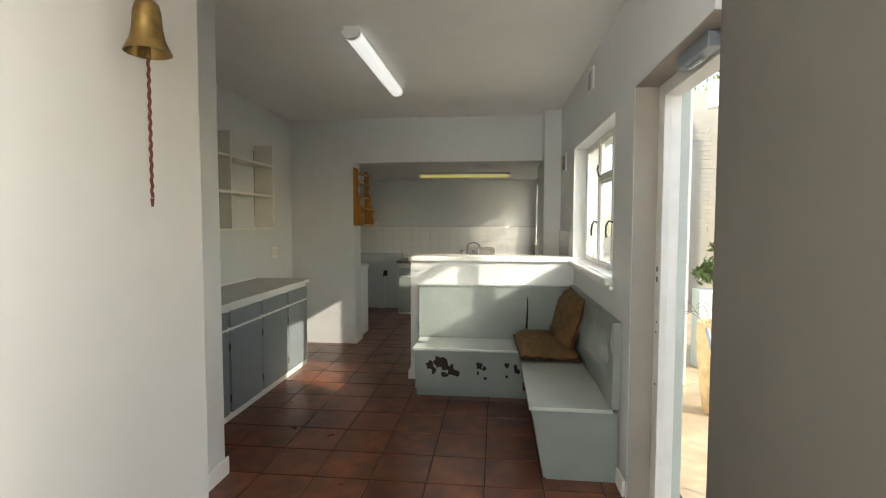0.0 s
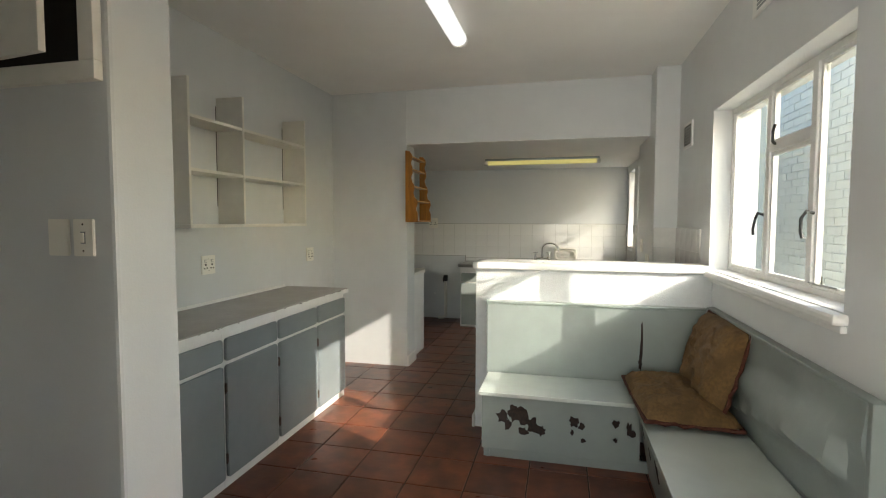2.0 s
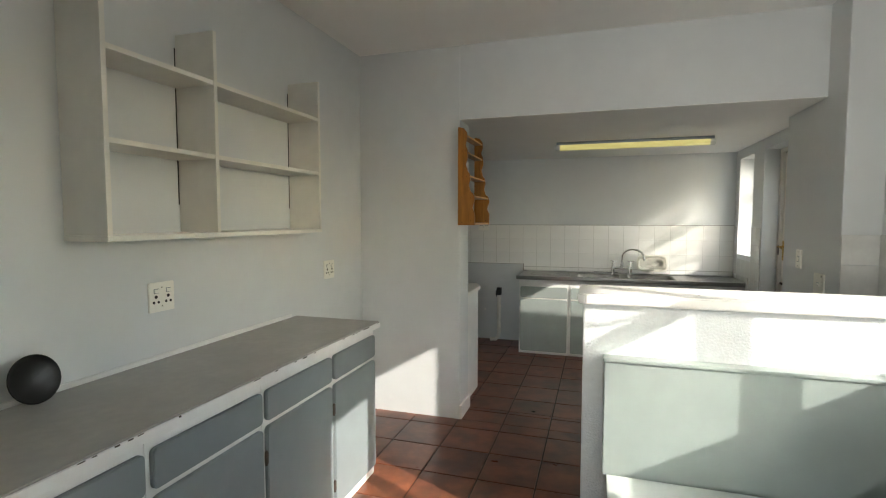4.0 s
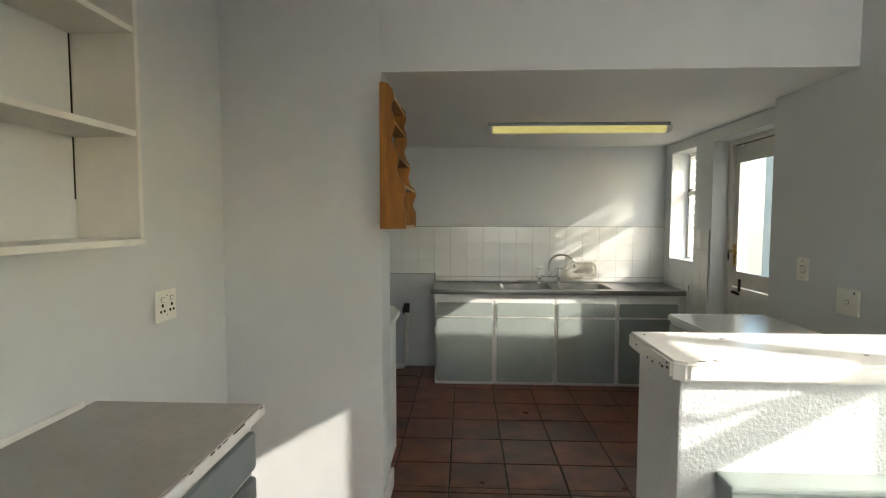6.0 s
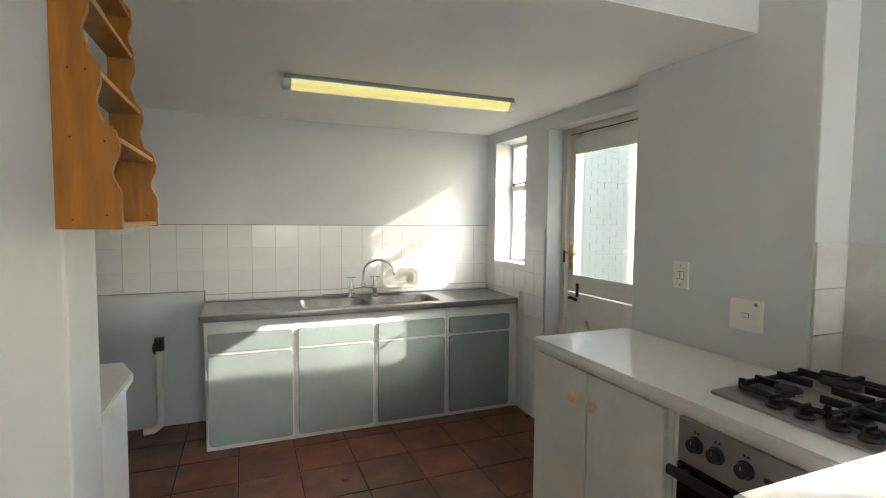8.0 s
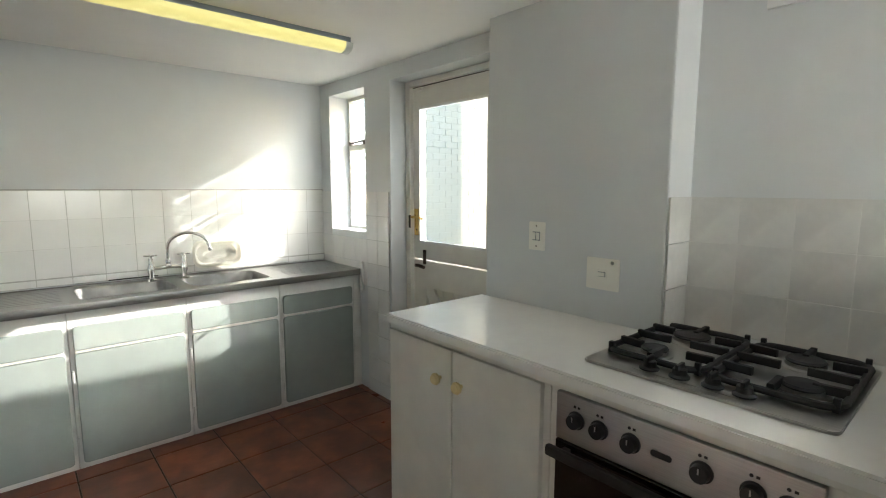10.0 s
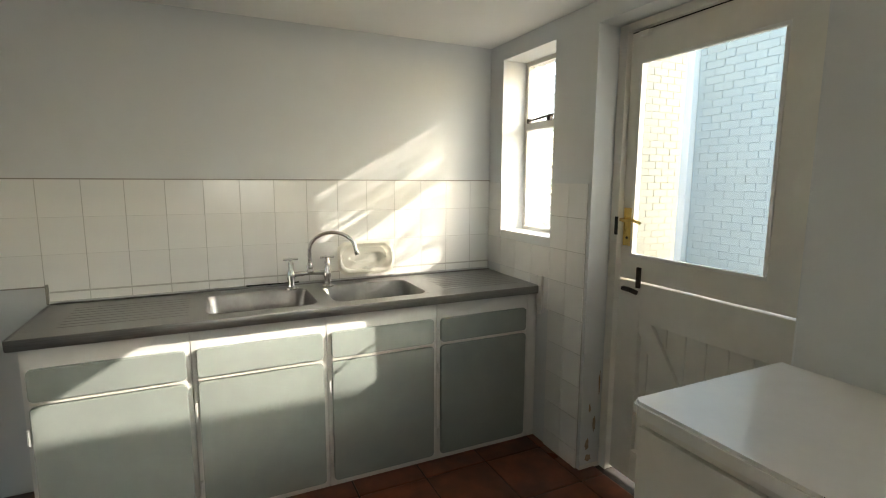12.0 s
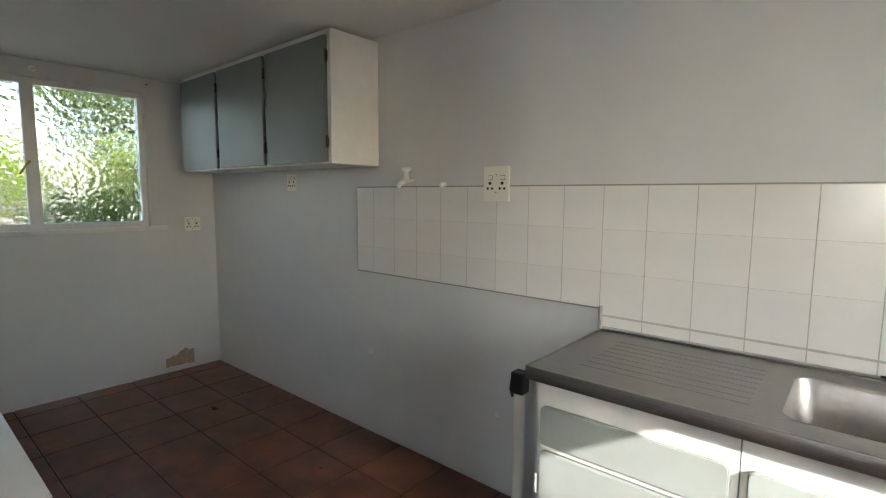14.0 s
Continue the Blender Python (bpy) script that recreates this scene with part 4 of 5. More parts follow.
def stable_door():
    d = tagged(thing("door_1", "white painted glazed stable door with brass lever handle", "door"), kind="structure")
    fx0, fx1 = 0.765, 0.88
    fr = bmesh.new()
    bar(fr, (fx0, DY1 - 0.045, 0), (fx1, DY1 - 0.001, DZ - 0.002)), bar(fr, (fx0, DY0 + 0.001, 0), (fx1, DY0 + 0.035, DZ - 0.002)), bar(fr, (fx0, DY0 + 0.035, DZ - 0.035), (fx1, DY1 - 0.045, DZ - 0.002))
    part("door_frame", fr, CREAM, d)
    a, b = DY0 + 0.04, DY1 - 0.05
    x0, x1 = 0.79, 0.83
    g0, g1, gz0, gz1 = a + 0.20, 7.122, 1.03, 1.85
    up = bmesh.new()
    box(up, (x0, a, 0.93), (x1, b, gz0), 0.003), box(up, (x0, a, gz1), (x1, b, DZ - 0.04), 0.003)
    box(up, (x0, a, gz0 - 0.002), (x1, g0, gz1 + 0.002)), box(up, (x0, g1, gz0 - 0.002), (x1, b, gz1 + 0.002))
    leaf = part("upper_leaf", up, CREAM, d, "upper leaf with one large pane")
    bead = bmesh.new()
    for p, q in (((g0, gz0), (g1, gz0 + 0.014)), ((g0, gz1 - 0.014), (g1, gz1)), ((g0, gz0 + 0.014), (g0 + 0.014, gz1 - 0.014)), ((g1 - 0.014, gz0 + 0.014), (g1, gz1 - 0.014))):
        bar(bead, (x0 - 0.004, *p), (x0 + 0.016, *q))
    part("glazing_bead", bead, WHITE, leaf)
    g = part("pane", boxed((x0 + 0.018, g0, gz0), (x0 + 0.022, g1, gz1)), GLASS, leaf, "clear glass pane")
    g.visible_shadow = False
    low = bmesh.new()
    box(low, (x0, a, 0.755), (x1, b - 0.12, 0.922), 0.003), box(low, (x0, b - 0.12, 0.02), (x1, b, 0.922), 0.003), box(low, (x0, a, 0.02), (x1, a + 0.05, 0.755), 0.003), box(low, (x0, a + 0.05, 0.02), (x1, b - 0.12, 0.16), 0.003)
    lo = part("lower_leaf", low, CREAM, d, "lower leaf with tongued boards and a brace")
    y = a + 0.05
    k = 0
    while y < b - 0.13:
        part("board", boxed((x0 + 0.022, y + 0.001, 0.16), (x1 - 0.004, min(y + 0.088, b - 0.12), 0.755), 0.004), CREAM, lo)
        y += 0.09
    part("backing_board", boxed((x1 - 0.0035, a + 0.05, 0.16), (x1, b - 0.12, 0.755)), CREAM, lo)
    br = box(bmesh.new(), (-0.009, -0.04, -0.40), (0.009, 0.04, 0.40), 0.003, Matrix.Translation((x0 + 0.013, b - 0.345, 0.455)) @ pose(0, 0, 0, -35, 0, 0))
    part("brace", br, CREAM, lo)
    hp = part("handle_plate", boxed((x0 - 0.004, 7.119, 1.075), (x0, 7.163, 1.24), 0.0015), BRASS, leaf, "worn brass back plate")
    part("lever", tube([(x0 - 0.003, 7.14, 1.19), (x0 - 0.045, 7.14, 1.19), (x0 - 0.05, 7.12, 1.188), (x0 - 0.05, 7.075, 1.194), (x0 - 0.048, 7.03, 1.182)], 0.007, 10), BRASS, leaf, "brass lever", smooth=True)
    part("keyhole", lathe([(0.006, 0), (0.006, 0.001)], 10, pose(x0 - 0.004, 7.14, 1.11, 0, -90, 0)), DARK, hp)
    part("latch_keep", boxed((fx0 - 0.003, DY1 - 0.045, 1.12), (fx0 + 0.004, DY1 - 0.03, 1.20), 0.001), BLACK, d, "black latch keep")
    part("bolt", boxed((x0 - 0.012, 7.05, 0.90), (x0, 7.07, 0.99), 0.003), RUST, leaf, "dark barrel bolt")
    part("lower_bolt", tube([(x0 - 0.01, 7.14, 0.885), (x0 - 0.016, 7.10, 0.887), (x0 - 0.012, 7.06, 0.88)], 0.011, 8), RUST, lo, "rusty bolt")
    # dark strip painted where the gap over the leaf lies in shade
    part("top_gap", boxed((x0 - 0.001, a, DZ - 0.0405), (x0 + 0.004, b, DZ - 0.0365)), DARK, d, "dark strip for the shaded gap over the door")
    part("top_closer", boxed((x0 - 0.02, 7.07, DZ - 0.065), (x0, 7.12, DZ - 0.045), 0.003), CREAM, d)


stable_door()


def court_doorway():
    d = tagged(thing("door_2", "white painted timber frame of the open courtyard doorway", "doorway"), kind="structure")
    x0, x1 = 0.815, 0.90
    fr = bmesh.new()
    bar(fr, (x0, OY1 - 0.062, 0), (x1, OY1 - 0.001, OZ - 0.002)), bar(fr, (x0, OY1 - 0.08, 0), (x0 + 0.035, OY1 - 0.062, OZ - 0.05))
    part("jamb", fr, WHITE, d)
    # thin liners that darken the reveal in place of its shade
    part("reveal", boxed((XR + 0.003, OY1 - 0.004, 0.0), (x0 - 0.001, OY1 - 0.0005, OZ - 0.006)), REVEAL, d, "brown-grey reveal liner, darkened for shade")
    part("reveal", boxed((XR + 0.003, OY0 + 0.002, OZ - 0.005), (x0 - 0.001, OY1 - 0.002, OZ - 0.001)), REVEAL, d, "brown-grey reveal liner, darkened for shade")
    part("jamb", bar(bmesh.new(), (x0, OY0 + 0.001, 0), (x1, OY0 + 0.05, OZ - 0.002)), WHITE, d)
    part("head", bar(bmesh.new(), (x0, OY0 + 0.05, OZ - 0.065), (x1, OY1 - 0.062, OZ - 0.002)), WHITE, d)
    part("strike_plate", boxed((x0 - 0.0025, OY1 - 0.055, 1.12), (x0, OY1 - 0.028, 1.22), 0.001), WHITE, d)
    part("strike_hole", boxed((x0 - 0.0035, OY1 - 0.05, 1.18), (x0 - 0.0015, OY1 - 0.033, 1.205)), DARK, d)
    part("strike_hole", boxed((x0 - 0.0035, OY1 - 0.05, 1.13), (x0 - 0.0015, OY1 - 0.033, 1.155)), DARK, d)
    for z in (0.88, 0.93, 0.62):
        part("screw_hole", lathe([(0.006, 0), (0.005, 0.002)], 8, pose(x0, OY1 - 0.04, z, 0, -90, 0)), RUST, d)
    part("threshold", boxed((XR, OY0 + 0.002, -0.004), (XE + 0.02, OY1 - 0.002, 0.012), 0.004), PAVING, d, "worn threshold")
    cl = thing("door_closer", "grey metal overhead door closer on the frame", "door closer")
    part("closer_body", boxed((0.742, 1.95, 2.025), (0.80, 2.25, 2.08), 0.006), POLE, cl)
    part("arm", rod(bmesh.new(), (0.77, 2.19, 2.023), (0.77, 2.06, 2.015), 0.008), CHROME, cl)


court_doorway()
chipped = tagged(part("chipped_jamb", boxed((XK + 0.001, DY1 - 0.0005, 0.0), (0.764, DY1 + 0.002 - 0.004, 0.02)), CREAM), "chipped foot of the painted door jamb", "jamb")
flakes(chipped, [(0.69, 0.12, 0.012, 0.03), (0.70, 0.30, 0.006, 0.02), (0.73, 0.22, 0.008, 0.04), (0.70, 0.05, 0.02, 0.02), (0.75, 0.42, 0.004, 0.05)], lambda p, o, e: part("bare_patch", slab(o, DY1 - 0.0012 - e, DY1 - 0.0002, "y"), PLASTER, p, "paint chipped to bare plaster"), 13)


# ---- lamps ----
def batten(name, label, axis, centre, length, mat, wide, high):
    """A fluorescent batten under the ceiling; axis 'x' or 'y'."""
    m = Matrix.Translation(centre) @ (Matrix.Identity(4) if axis == "x" else Matrix.Rotation(radians(90), 4, "Z"))
    L = thing(name, label, "lamp")
    def put(nm, bm, mt, lb=""):
        bm.transform(m)
        part(nm, bm, mt, L, lb, smooth=True)
    put("housing", boxed((-length / 2 + 0.01, -wide * 0.42, -0.028), (length / 2 - 0.01, wide * 0.42, 0.0), 0.003), WHITE if axis == "y" else POLE)
    prof = [(-wide / 2, -0.026)] + [(wide / 2 * -math.cos(math.pi * k / 10), -0.028 - (high - 0.028) * math.sin(math.pi * k / 10)) for k in range(1, 10)] + [(wide / 2, -0.026)]
    put("diffuser", slab(prof, -length / 2 + 0.04, length / 2 - 0.04, "x"), mat, "translucent cover")
    for s in (-1, 1):
        a, b = sorted((s * (length / 2 - 0.0405), s * length / 2))
        put("end_cap", slab([(u * 1.04, v * 1.03 + 0.0005) for u, v in prof], a, b, "x", 0.003), material("cap", (0.62, 0.62, 0.60), 0.4) if axis == "x" else WHITE, "plastic end cap")


batten("fluorescent_lamp", "white fluorescent batten lamp on the ceiling", "y", (-0.855, 3.80, H1), 1.42, LAMP_WHITE, 0.11, 0.075)
batten("fluorescent_lamp", "fluorescent batten lamp with yellowed cover under the ceiling", "x", (-0.42, 6.965, H2), 1.28, LAMP_YELLOW, 0.10, 0.07)


# ---- plates on the walls ----
def plate(kind, at, facing, w=0.1, h=0.1, label="", tilt=0.0):
    """A switch or socket plate; facing is the wall's outward side."""
    turn = {"+x": 90, "-x": -90, "-y": 0, "+y": 180}[facing]
    m = pose(*at, 0, tilt, turn)
    p = thing("wall_socket" if kind == "socket" else "light_switch", label, "socket" if kind == "socket" else "switch")
    def put(nm, bm, mt, parent=p):
        bm.transform(m)
        return part(nm, bm, mt, parent)
    base = put("face_plate", slab(rounded(-w / 2, -h / 2, w / 2, h / 2, 0.005), -0.010, -0.0005, "y", 0.002), PLASTIC)
    if kind == "socket":
        for sx in (-0.24 * w, 0.24 * w):
            # grey plate behind each rocker paints the shadow line round it
            put("rocker_gap", boxed((sx - 0.010, -0.0108, 0.016), (sx + 0.014, -0.0102, 0.034)), GREY, base)
            put("rocker", boxed((sx - 0.008, -0.0155, 0.018), (sx + 0.012, -0.0109, 0.032), 0.001), PLASTIC, base)
            for dx, dz, r in ((0, 0.002, 0.007), (-0.011, -0.020, 0.0055), (0.011, -0.020, 0.0055)):
                put("pin_hole", lathe([(r, 0), (r, 0.0008)], 10, pose(sx + dx, -0.0104, dz, 90, 0, 0)), DARK, base)
        for dz in (-0.036, 0.038):
            put("screw", lathe([(0.003, 0), (0.002, 0.001)], 8, pose(0, -0.0104, dz, 90, 0, 0)), RUST, base)
    elif kind == "switch":
        n = 2 if facing == "-x" else 1
        for k in range(n):
            sx = (k - (n - 1) / 2) * 0.02
            put("rocker_gap", boxed((sx - 0.009, -0.0108, -0.018), (sx + 0.009, -0.0102, 0.018)), GREY, base)
            put("rocker", boxed((sx - 0.007, -0.0165, -0.015), (sx + 0.007, -0.0109, 0.015), 0.002), PLASTIC, base)
        for dz in (-h * 0.36, h * 0.36):
            put("screw", lathe([(0.0035, 0), (0.0025, 0.001)], 8, pose(0, -0.0104, dz, 90, 0, 0)), RUST, base)
    elif kind == "outlet":
        put("bezel", boxed((-0.020, -0.013, -0.016), (0.020, -0.0105, 0.016), 0.001), PLASTIC, base)
        put("rocker_gap", boxed((-0.015, -0.0138, -0.009), (0.015, -0.0131, 0.009)), GREY, base)
        put("rocker", boxed((-0.013, -0.018, -0.007), (0.013, -0.0139, 0.007), 0.001), PLASTIC, base)
        put("screw", lathe([(0.007, 0), (0.007, 0.001)], 10, pose(0.04, -0.0104, 0.045, 90, 0, 0)), CHROME, base)
    return p


plate("socket", (XL, 3.932, 1.108), "+x", 0.12, 0.118, label="white double wall socket above the worktop")
plate("socket", (XL, 5.226, 1.092), "+x", 0.12, 0.118, label="white double wall socket beside the worktop")
plate("socket", (-1.968, YF - 0.0125, 1.362), "-y", 0.128, 0.145, "white square double socket above the wall tiles")
plate("socket", (-3.514, YF, 1.385), "-y", label="white double socket under the wall cabinets")
plate("socket", (XW, 7.93, 1.09), "+x", 0.115, 0.10, "white double socket beside the pebbled window")
plate("switch", (XP, 5.997, 1.171), "-x", 0.08, 0.117, "cream twin rocker light switch on the pier")
plate("outlet", (XP, 5.69, 1.052), "-x", 0.132, 0.118, "cream isolator switch plate on the pier")
plate("switch", (-1.587, 2.46, 1.334), "-y", 0.076, 0.112, "white light switch on the nib wall")
plate("blank", (-1.683, 2.46, 1.334), "-y", 0.076, 0.112, "white blank cover plate on the nib wall")


def vent(at, facing, wide, high, rows, cols, label):
    turn = {"-x": -90, "-y": 0}[facing]
    m = pose(*at, 0, 0, turn)
    v = tagged(thing("air_vent", label, "vent"))
    bm = boxed((-wide / 2, -0.014, -high / 2), (wide / 2, -0.0005, high / 2), 0.004)
    bm.transform(m)
    part("grille_plate", bm, WHITE, v)
    for i in range(cols):
        for j in range(rows):
            u, w = -wide * 0.40 + wide * 0.80 * (i + 0.5) / cols, -high * 0.40 + high * 0.80 * (j + 0.5) / rows
            b2 = boxed((u - wide * 0.26 / cols, -0.0152, w - high * 0.26 / rows), (u + wide * 0.26 / cols, -0.0141, w + high * 0.26 / rows))
            b2.transform(m)
            part("slot", b2, DARK if cols > 1 else GREY, v)


vent((XR, 3.83, 2.43), "-x", 0.24, 0.16, 7, 1, "white louvred air vent high on the wall")
vent((XR, 5.15, 2.005), "-x", 0.24, 0.18, 7, 9, "white pierced air brick above the hob")


# ---- small things ----
def bell():
    x, y, z = -0.885, 1.372, 1.862
    b = thing("hand_bell", "brass ship's bell with a red plaited cord on the wall", "bell")
    part("bell_body", lathe([(0.001, 0.13), (0.018, 0.128), (0.034, 0.115), (0.040, 0.095), (0.043, 0.06), (0.050, 0.03), (0.064, 0.008), (0.068, 0.0), (0.064, 0.0), (0.045, 0.03), (0.038, 0.06), (0.034, 0.095), (0.015, 0.118), (0.001, 0.119)], 36, pose(x, y, z) @ Matrix.Diagonal((0.85, 0.85, 1.08, 1))), BRONZE, b, smooth=True)
    part("crown", lathe([(0.008, 0), (0.014, 0.006), (0.009, 0.014), (0.014, 0.024), (0.010, 0.036), (0, 0.04)], 18, pose(x, y, z + 0.138)), BRONZE, b, smooth=True)
    part("bracket", tube([(-0.944, y, z + 0.15), (-0.90, y, z + 0.185), (x, y, z + 0.175)], 0.007, 8), BRONZE, b, smooth=True)
    part("clapper", rod(bmesh.new(), (x, y, z + 0.10), (x, y, z - 0.012), 0.006), BRONZE, b)
    pts = [(x + 0.0015 * math.sin(k * 1.7), y + 0.0015 * math.cos(k * 1.7), z - 0.01 - k * 0.0075) for k in range(50)]
    part("cord", tube(pts, 0.0042, 8), ROPE, b, "red and black plaited cord", smooth=True)
    part("tassel", rod(bmesh.new(), (x, y, z - 0.38), (x, y, z - 0.402), 0.005, 0.003), ROPE, b)


bell()


def meter_box():
    m = thing("meter_cupboard", "cream meter cupboard with its door ajar on the nib wall", "cupboard")
    x0, x1, z0, z1, y = -2.15, -1.50, 1.795, 2.42, 2.459
    fr = bmesh.new()
    for a, b in (((x0, z0), (x1, z0 + 0.055)), ((x0, z1 - 0.055), (x1, z1)), ((x0, z0 + 0.055), (x0 + 0.055, z1 - 0.055)), ((x1 - 0.055, z0 + 0.055), (x1, z1 - 0.055))):
        box(fr, (a[0], y - 0.03, a[1]), (b[0], y, b[1]), 0.003)
    part("surround", fr, CREAM, m)
    # flat near-black sheet stands in for the shade inside the cupboard
    part("recess", boxed((x0 + 0.05, y - 0.006, z0 + 0.05), (x1 - 0.05, y - 0.001, z1 - 0.05)), DARK, m, "black sheet for the unlit interior")
    dr = boxed((0, -0.02, z0 + 0.06), (0.50, 0.0, z1 - 0.06), 0.003)
    dr.transform(Matrix.Translation((x0 + 0.06, y - 0.03, 0)) @ pose(0, 0, 0, 0, 0, -7))
    part("cupboard_door", dr, CREAM, m)
    part("knob", lathe([(0.004, 0), (0.010, 0.012), (0.006, 0.02), (0, 0.021)], 12, pose(x0 + 0.48, y - 0.10, 2.02, 90, 0, 0)), WHITE, m)


meter_box()


def plate_rack():
    """The pine shelf on the end of the partition."""
    s = thing("plate_rack", "varnished orange pine shelf rack with scalloped sides", "shelf")
    x, z0, z1 = OPEN_L + 0.002, 1.378, 2.038
    prof = [(0, z0), (0.117, z0)]
    steps = [(0.125, 0.075), (0.108, 0.12), (0.125, 0.175), (0.118, 0.205), (0.090, 0.235), (0.082, 0.27), (0.092, 0.315), (0.088, 0.34), (0.068, 0.375), (0.058, 0.41), (0.072, 0.46), (0.070, 0.50), (0.056, 0.545), (0.068, 0.59), (0.066, 0.62), (0.045, 0.652), (0.015, 0.66), (0, 0.66)]
    fine = []
    for (a, b), (c, d) in zip(steps, steps[1:]):
        for k in range(4):
            t = (1 - math.cos(math.pi * k / 4)) / 2
            fine.append(((a + (c - a) * t) * 0.936, z0 + b + (d - b) * k / 4))
    outline = [(x + u, v) for u, v in prof[:2] + fine + [(0, z1)]]
    for y in (5.64, 6.105):
        sd = part("side_panel", slab(outline, y, y + 0.017, "y"), PINE, s)
        for u, v in ((0.03, 0.02), (0.09, 0.03), (0.03, 0.19), (0.09, 0.185), (0.03, 0.33), (0.06, 0.33), (0.03, 0.50), (0.055, 0.5)):
            part("nail_hole", lathe([(0.0022, 0), (0.0022, 0.0008)], 8, pose(x + u, y, z0 + v, 90, 0, 0)), RUST, sd)
    for z, dpt in ((z0 + 0.002, 0.112), (z0 + 0.19, 0.107), (z0 + 0.325, 0.079), (z0 + 0.485, 0.062), (z0 + 0.60, 0.057)):
        sh = part("shelf_board", boxed((x, 5.6575, z), (x + dpt, 6.1045, z + 0.012), 0.002), PINE, s)
        part("shelf_edge", boxed((x + dpt, 5.6575, z + 0.001), (x + dpt + 0.0015, 6.1045, z + 0.011)), PINE_EDGE, sh, "pale worn edge")


plate_rack()


def waste_pipe():
    p = thing("waste_pipe", "white plastic waste standpipe with a black rubber cap", "pipe")
    x, y = -1.755, 7.955
    part("pipe", tube([(x - 0.10, y, 0.03), (x - 0.04, y, 0.035), (x - 0.008, y, 0.06), (x, y, 0.12), (x, y, 0.56)], 0.022, 14), CREAM, p, smooth=True)
    part("cap", boxed((x - 0.027, y - 0.027, 0.55), (x + 0.027, y + 0.027, 0.635), 0.006), BLACK, p)
    part("cord", tube([(x - 0.03, y - 0.01, 0.60), (x - 0.035, y - 0.01, 0.56), (x - 0.025, y - 0.01, 0.53)], 0.006, 8), BLACK, p)


waste_pipe()


def wall_tap():
    t = thing("wall_tap", "white plastic washing machine tap on the wall", "tap")
    x, z = -2.47, 1.37
    part("spindle", lathe([(0.014, 0), (0.018, 0.02), (0.012, 0.03), (0.012, 0.055), (0.018, 0.06), (0, 0.062)], 14, pose(x, YF - 0.05, z)), PLASTIC, t, smooth=True)
    part("handle", boxed((x - 0.028, YF - 0.058, z + 0.062), (x + 0.028, YF - 0.042, z + 0.074), 0.004), PLASTIC, t)
    part("outlet", tube([(x, YF - 0.002, z + 0.01), (x, YF - 0.05, z + 0.01), (x - 0.02, YF - 0.07, z), (x - 0.03, YF - 0.075, z - 0.02)], 0.012, 10), PLASTIC, t, smooth=True)
    k = thing("pipe_stub", "capped white pipe stub in the wall", "pipe stub")
    part("stub", lathe([(0.014, 0), (0.014, 0.02), (0.008, 0.03), (0, 0.031)], 12, pose(-2.27, YF, 1.36, 90, 0, 0)), PLASTIC, k, smooth=True)
    for x, z in ((-2.79, 0.455), (-1.95, 0.35)):
        k = thing("wall_plug", "small capped fixing in the painted wall", "fixing")
        part("plug", lathe([(0.012, 0), (0.010, 0.01), (0, 0.011)], 10, pose(x, YF, z, 90, 0, 0)), WHITE, k)


wall_tap()

rnd = random.Random(11)
out = [(7.70 + 0.20 * k / 12, 0.03 + 0.015 * rnd.random()) for k in range(13)] + [(7.90 - 0.20 * k / 12, 0.10 + 0.035 * math.sin(3 * (1 - k / 12)) * rnd.random() + 0.04 * (1 - k / 12)) for k in range(13)]
tagged(part("bare_plaster_patch", slab(out, XW, XW + 0.002, "x"), PLASTER), "bare brown plaster patch in the wall paint", "patch")
out_chain = thing("door_chain", "dark chain hanging beside the cabinet end", "chain")
for k in range(22):
    z = 0.80 - 0.032 * k
    part("link", tube([(0.05 + (0.007 if k % 2 else 0) * math.cos(a), 6.315 + (0.0 if k % 2 else 0.007) * math.cos(a), z + 0.02 * math.sin(a)) for a in [2 * math.pi * j / 10 for j in range(11)]], 0.0022, 6), RUST, out_chain)
dsk = thing("black_disc", "black round dish standing against the wall on the worktop", "dish")
part("dish", lathe([(0.0, 0.0), (0.06, 0.004), (0.075, 0.02), (0.072, 0.022), (0.055, 0.008), (0, 0.005)], 28, Matrix.Translation((XL + 0.045, 3.42, 0.932)) @ pose(0, 0, 0, 0, 75, 0)), BLACK, dsk, smooth=True)


# ---- courtyard ----
GZ = -0.10
structure("ground", boxed((-60, -60, GZ - 0.3), (60, 60, GZ - 0.12)), PAVING, "sandy ground round the house", "ground")
structure("pavement", boxed((XE, -4.0, GZ - 0.12), (9.0, 14.0, GZ)), PAVING, "sandy cement courtyard paving", "paving")


def bricks(parent, u0, u1, z0, z1, put, seed, course=0.085, length=0.23, joint=0.004, mat=BRICK):
    """Courses of painted bricks on a face; put(u, z, w, h, depth) gives the box corners."""
    r = random.Random(seed)
    z, row = z0, 0
    made = {}
    while z < z1 - 0.02:
        h = min(course - joint, z1 - z)
        u = u0 - (length / 2 if row % 2 else 0)
        while u < u1 - 0.015:
            a, b = max(u, u0), min(u + length - joint, u1)
            if b - a > 0.02:
                part("brick", boxed(*put(a, b, z, z + h, 0.003 + 0.003 * r.random()), 0.003), mat, parent)
            u += length
        z, row = z + course, row + 1


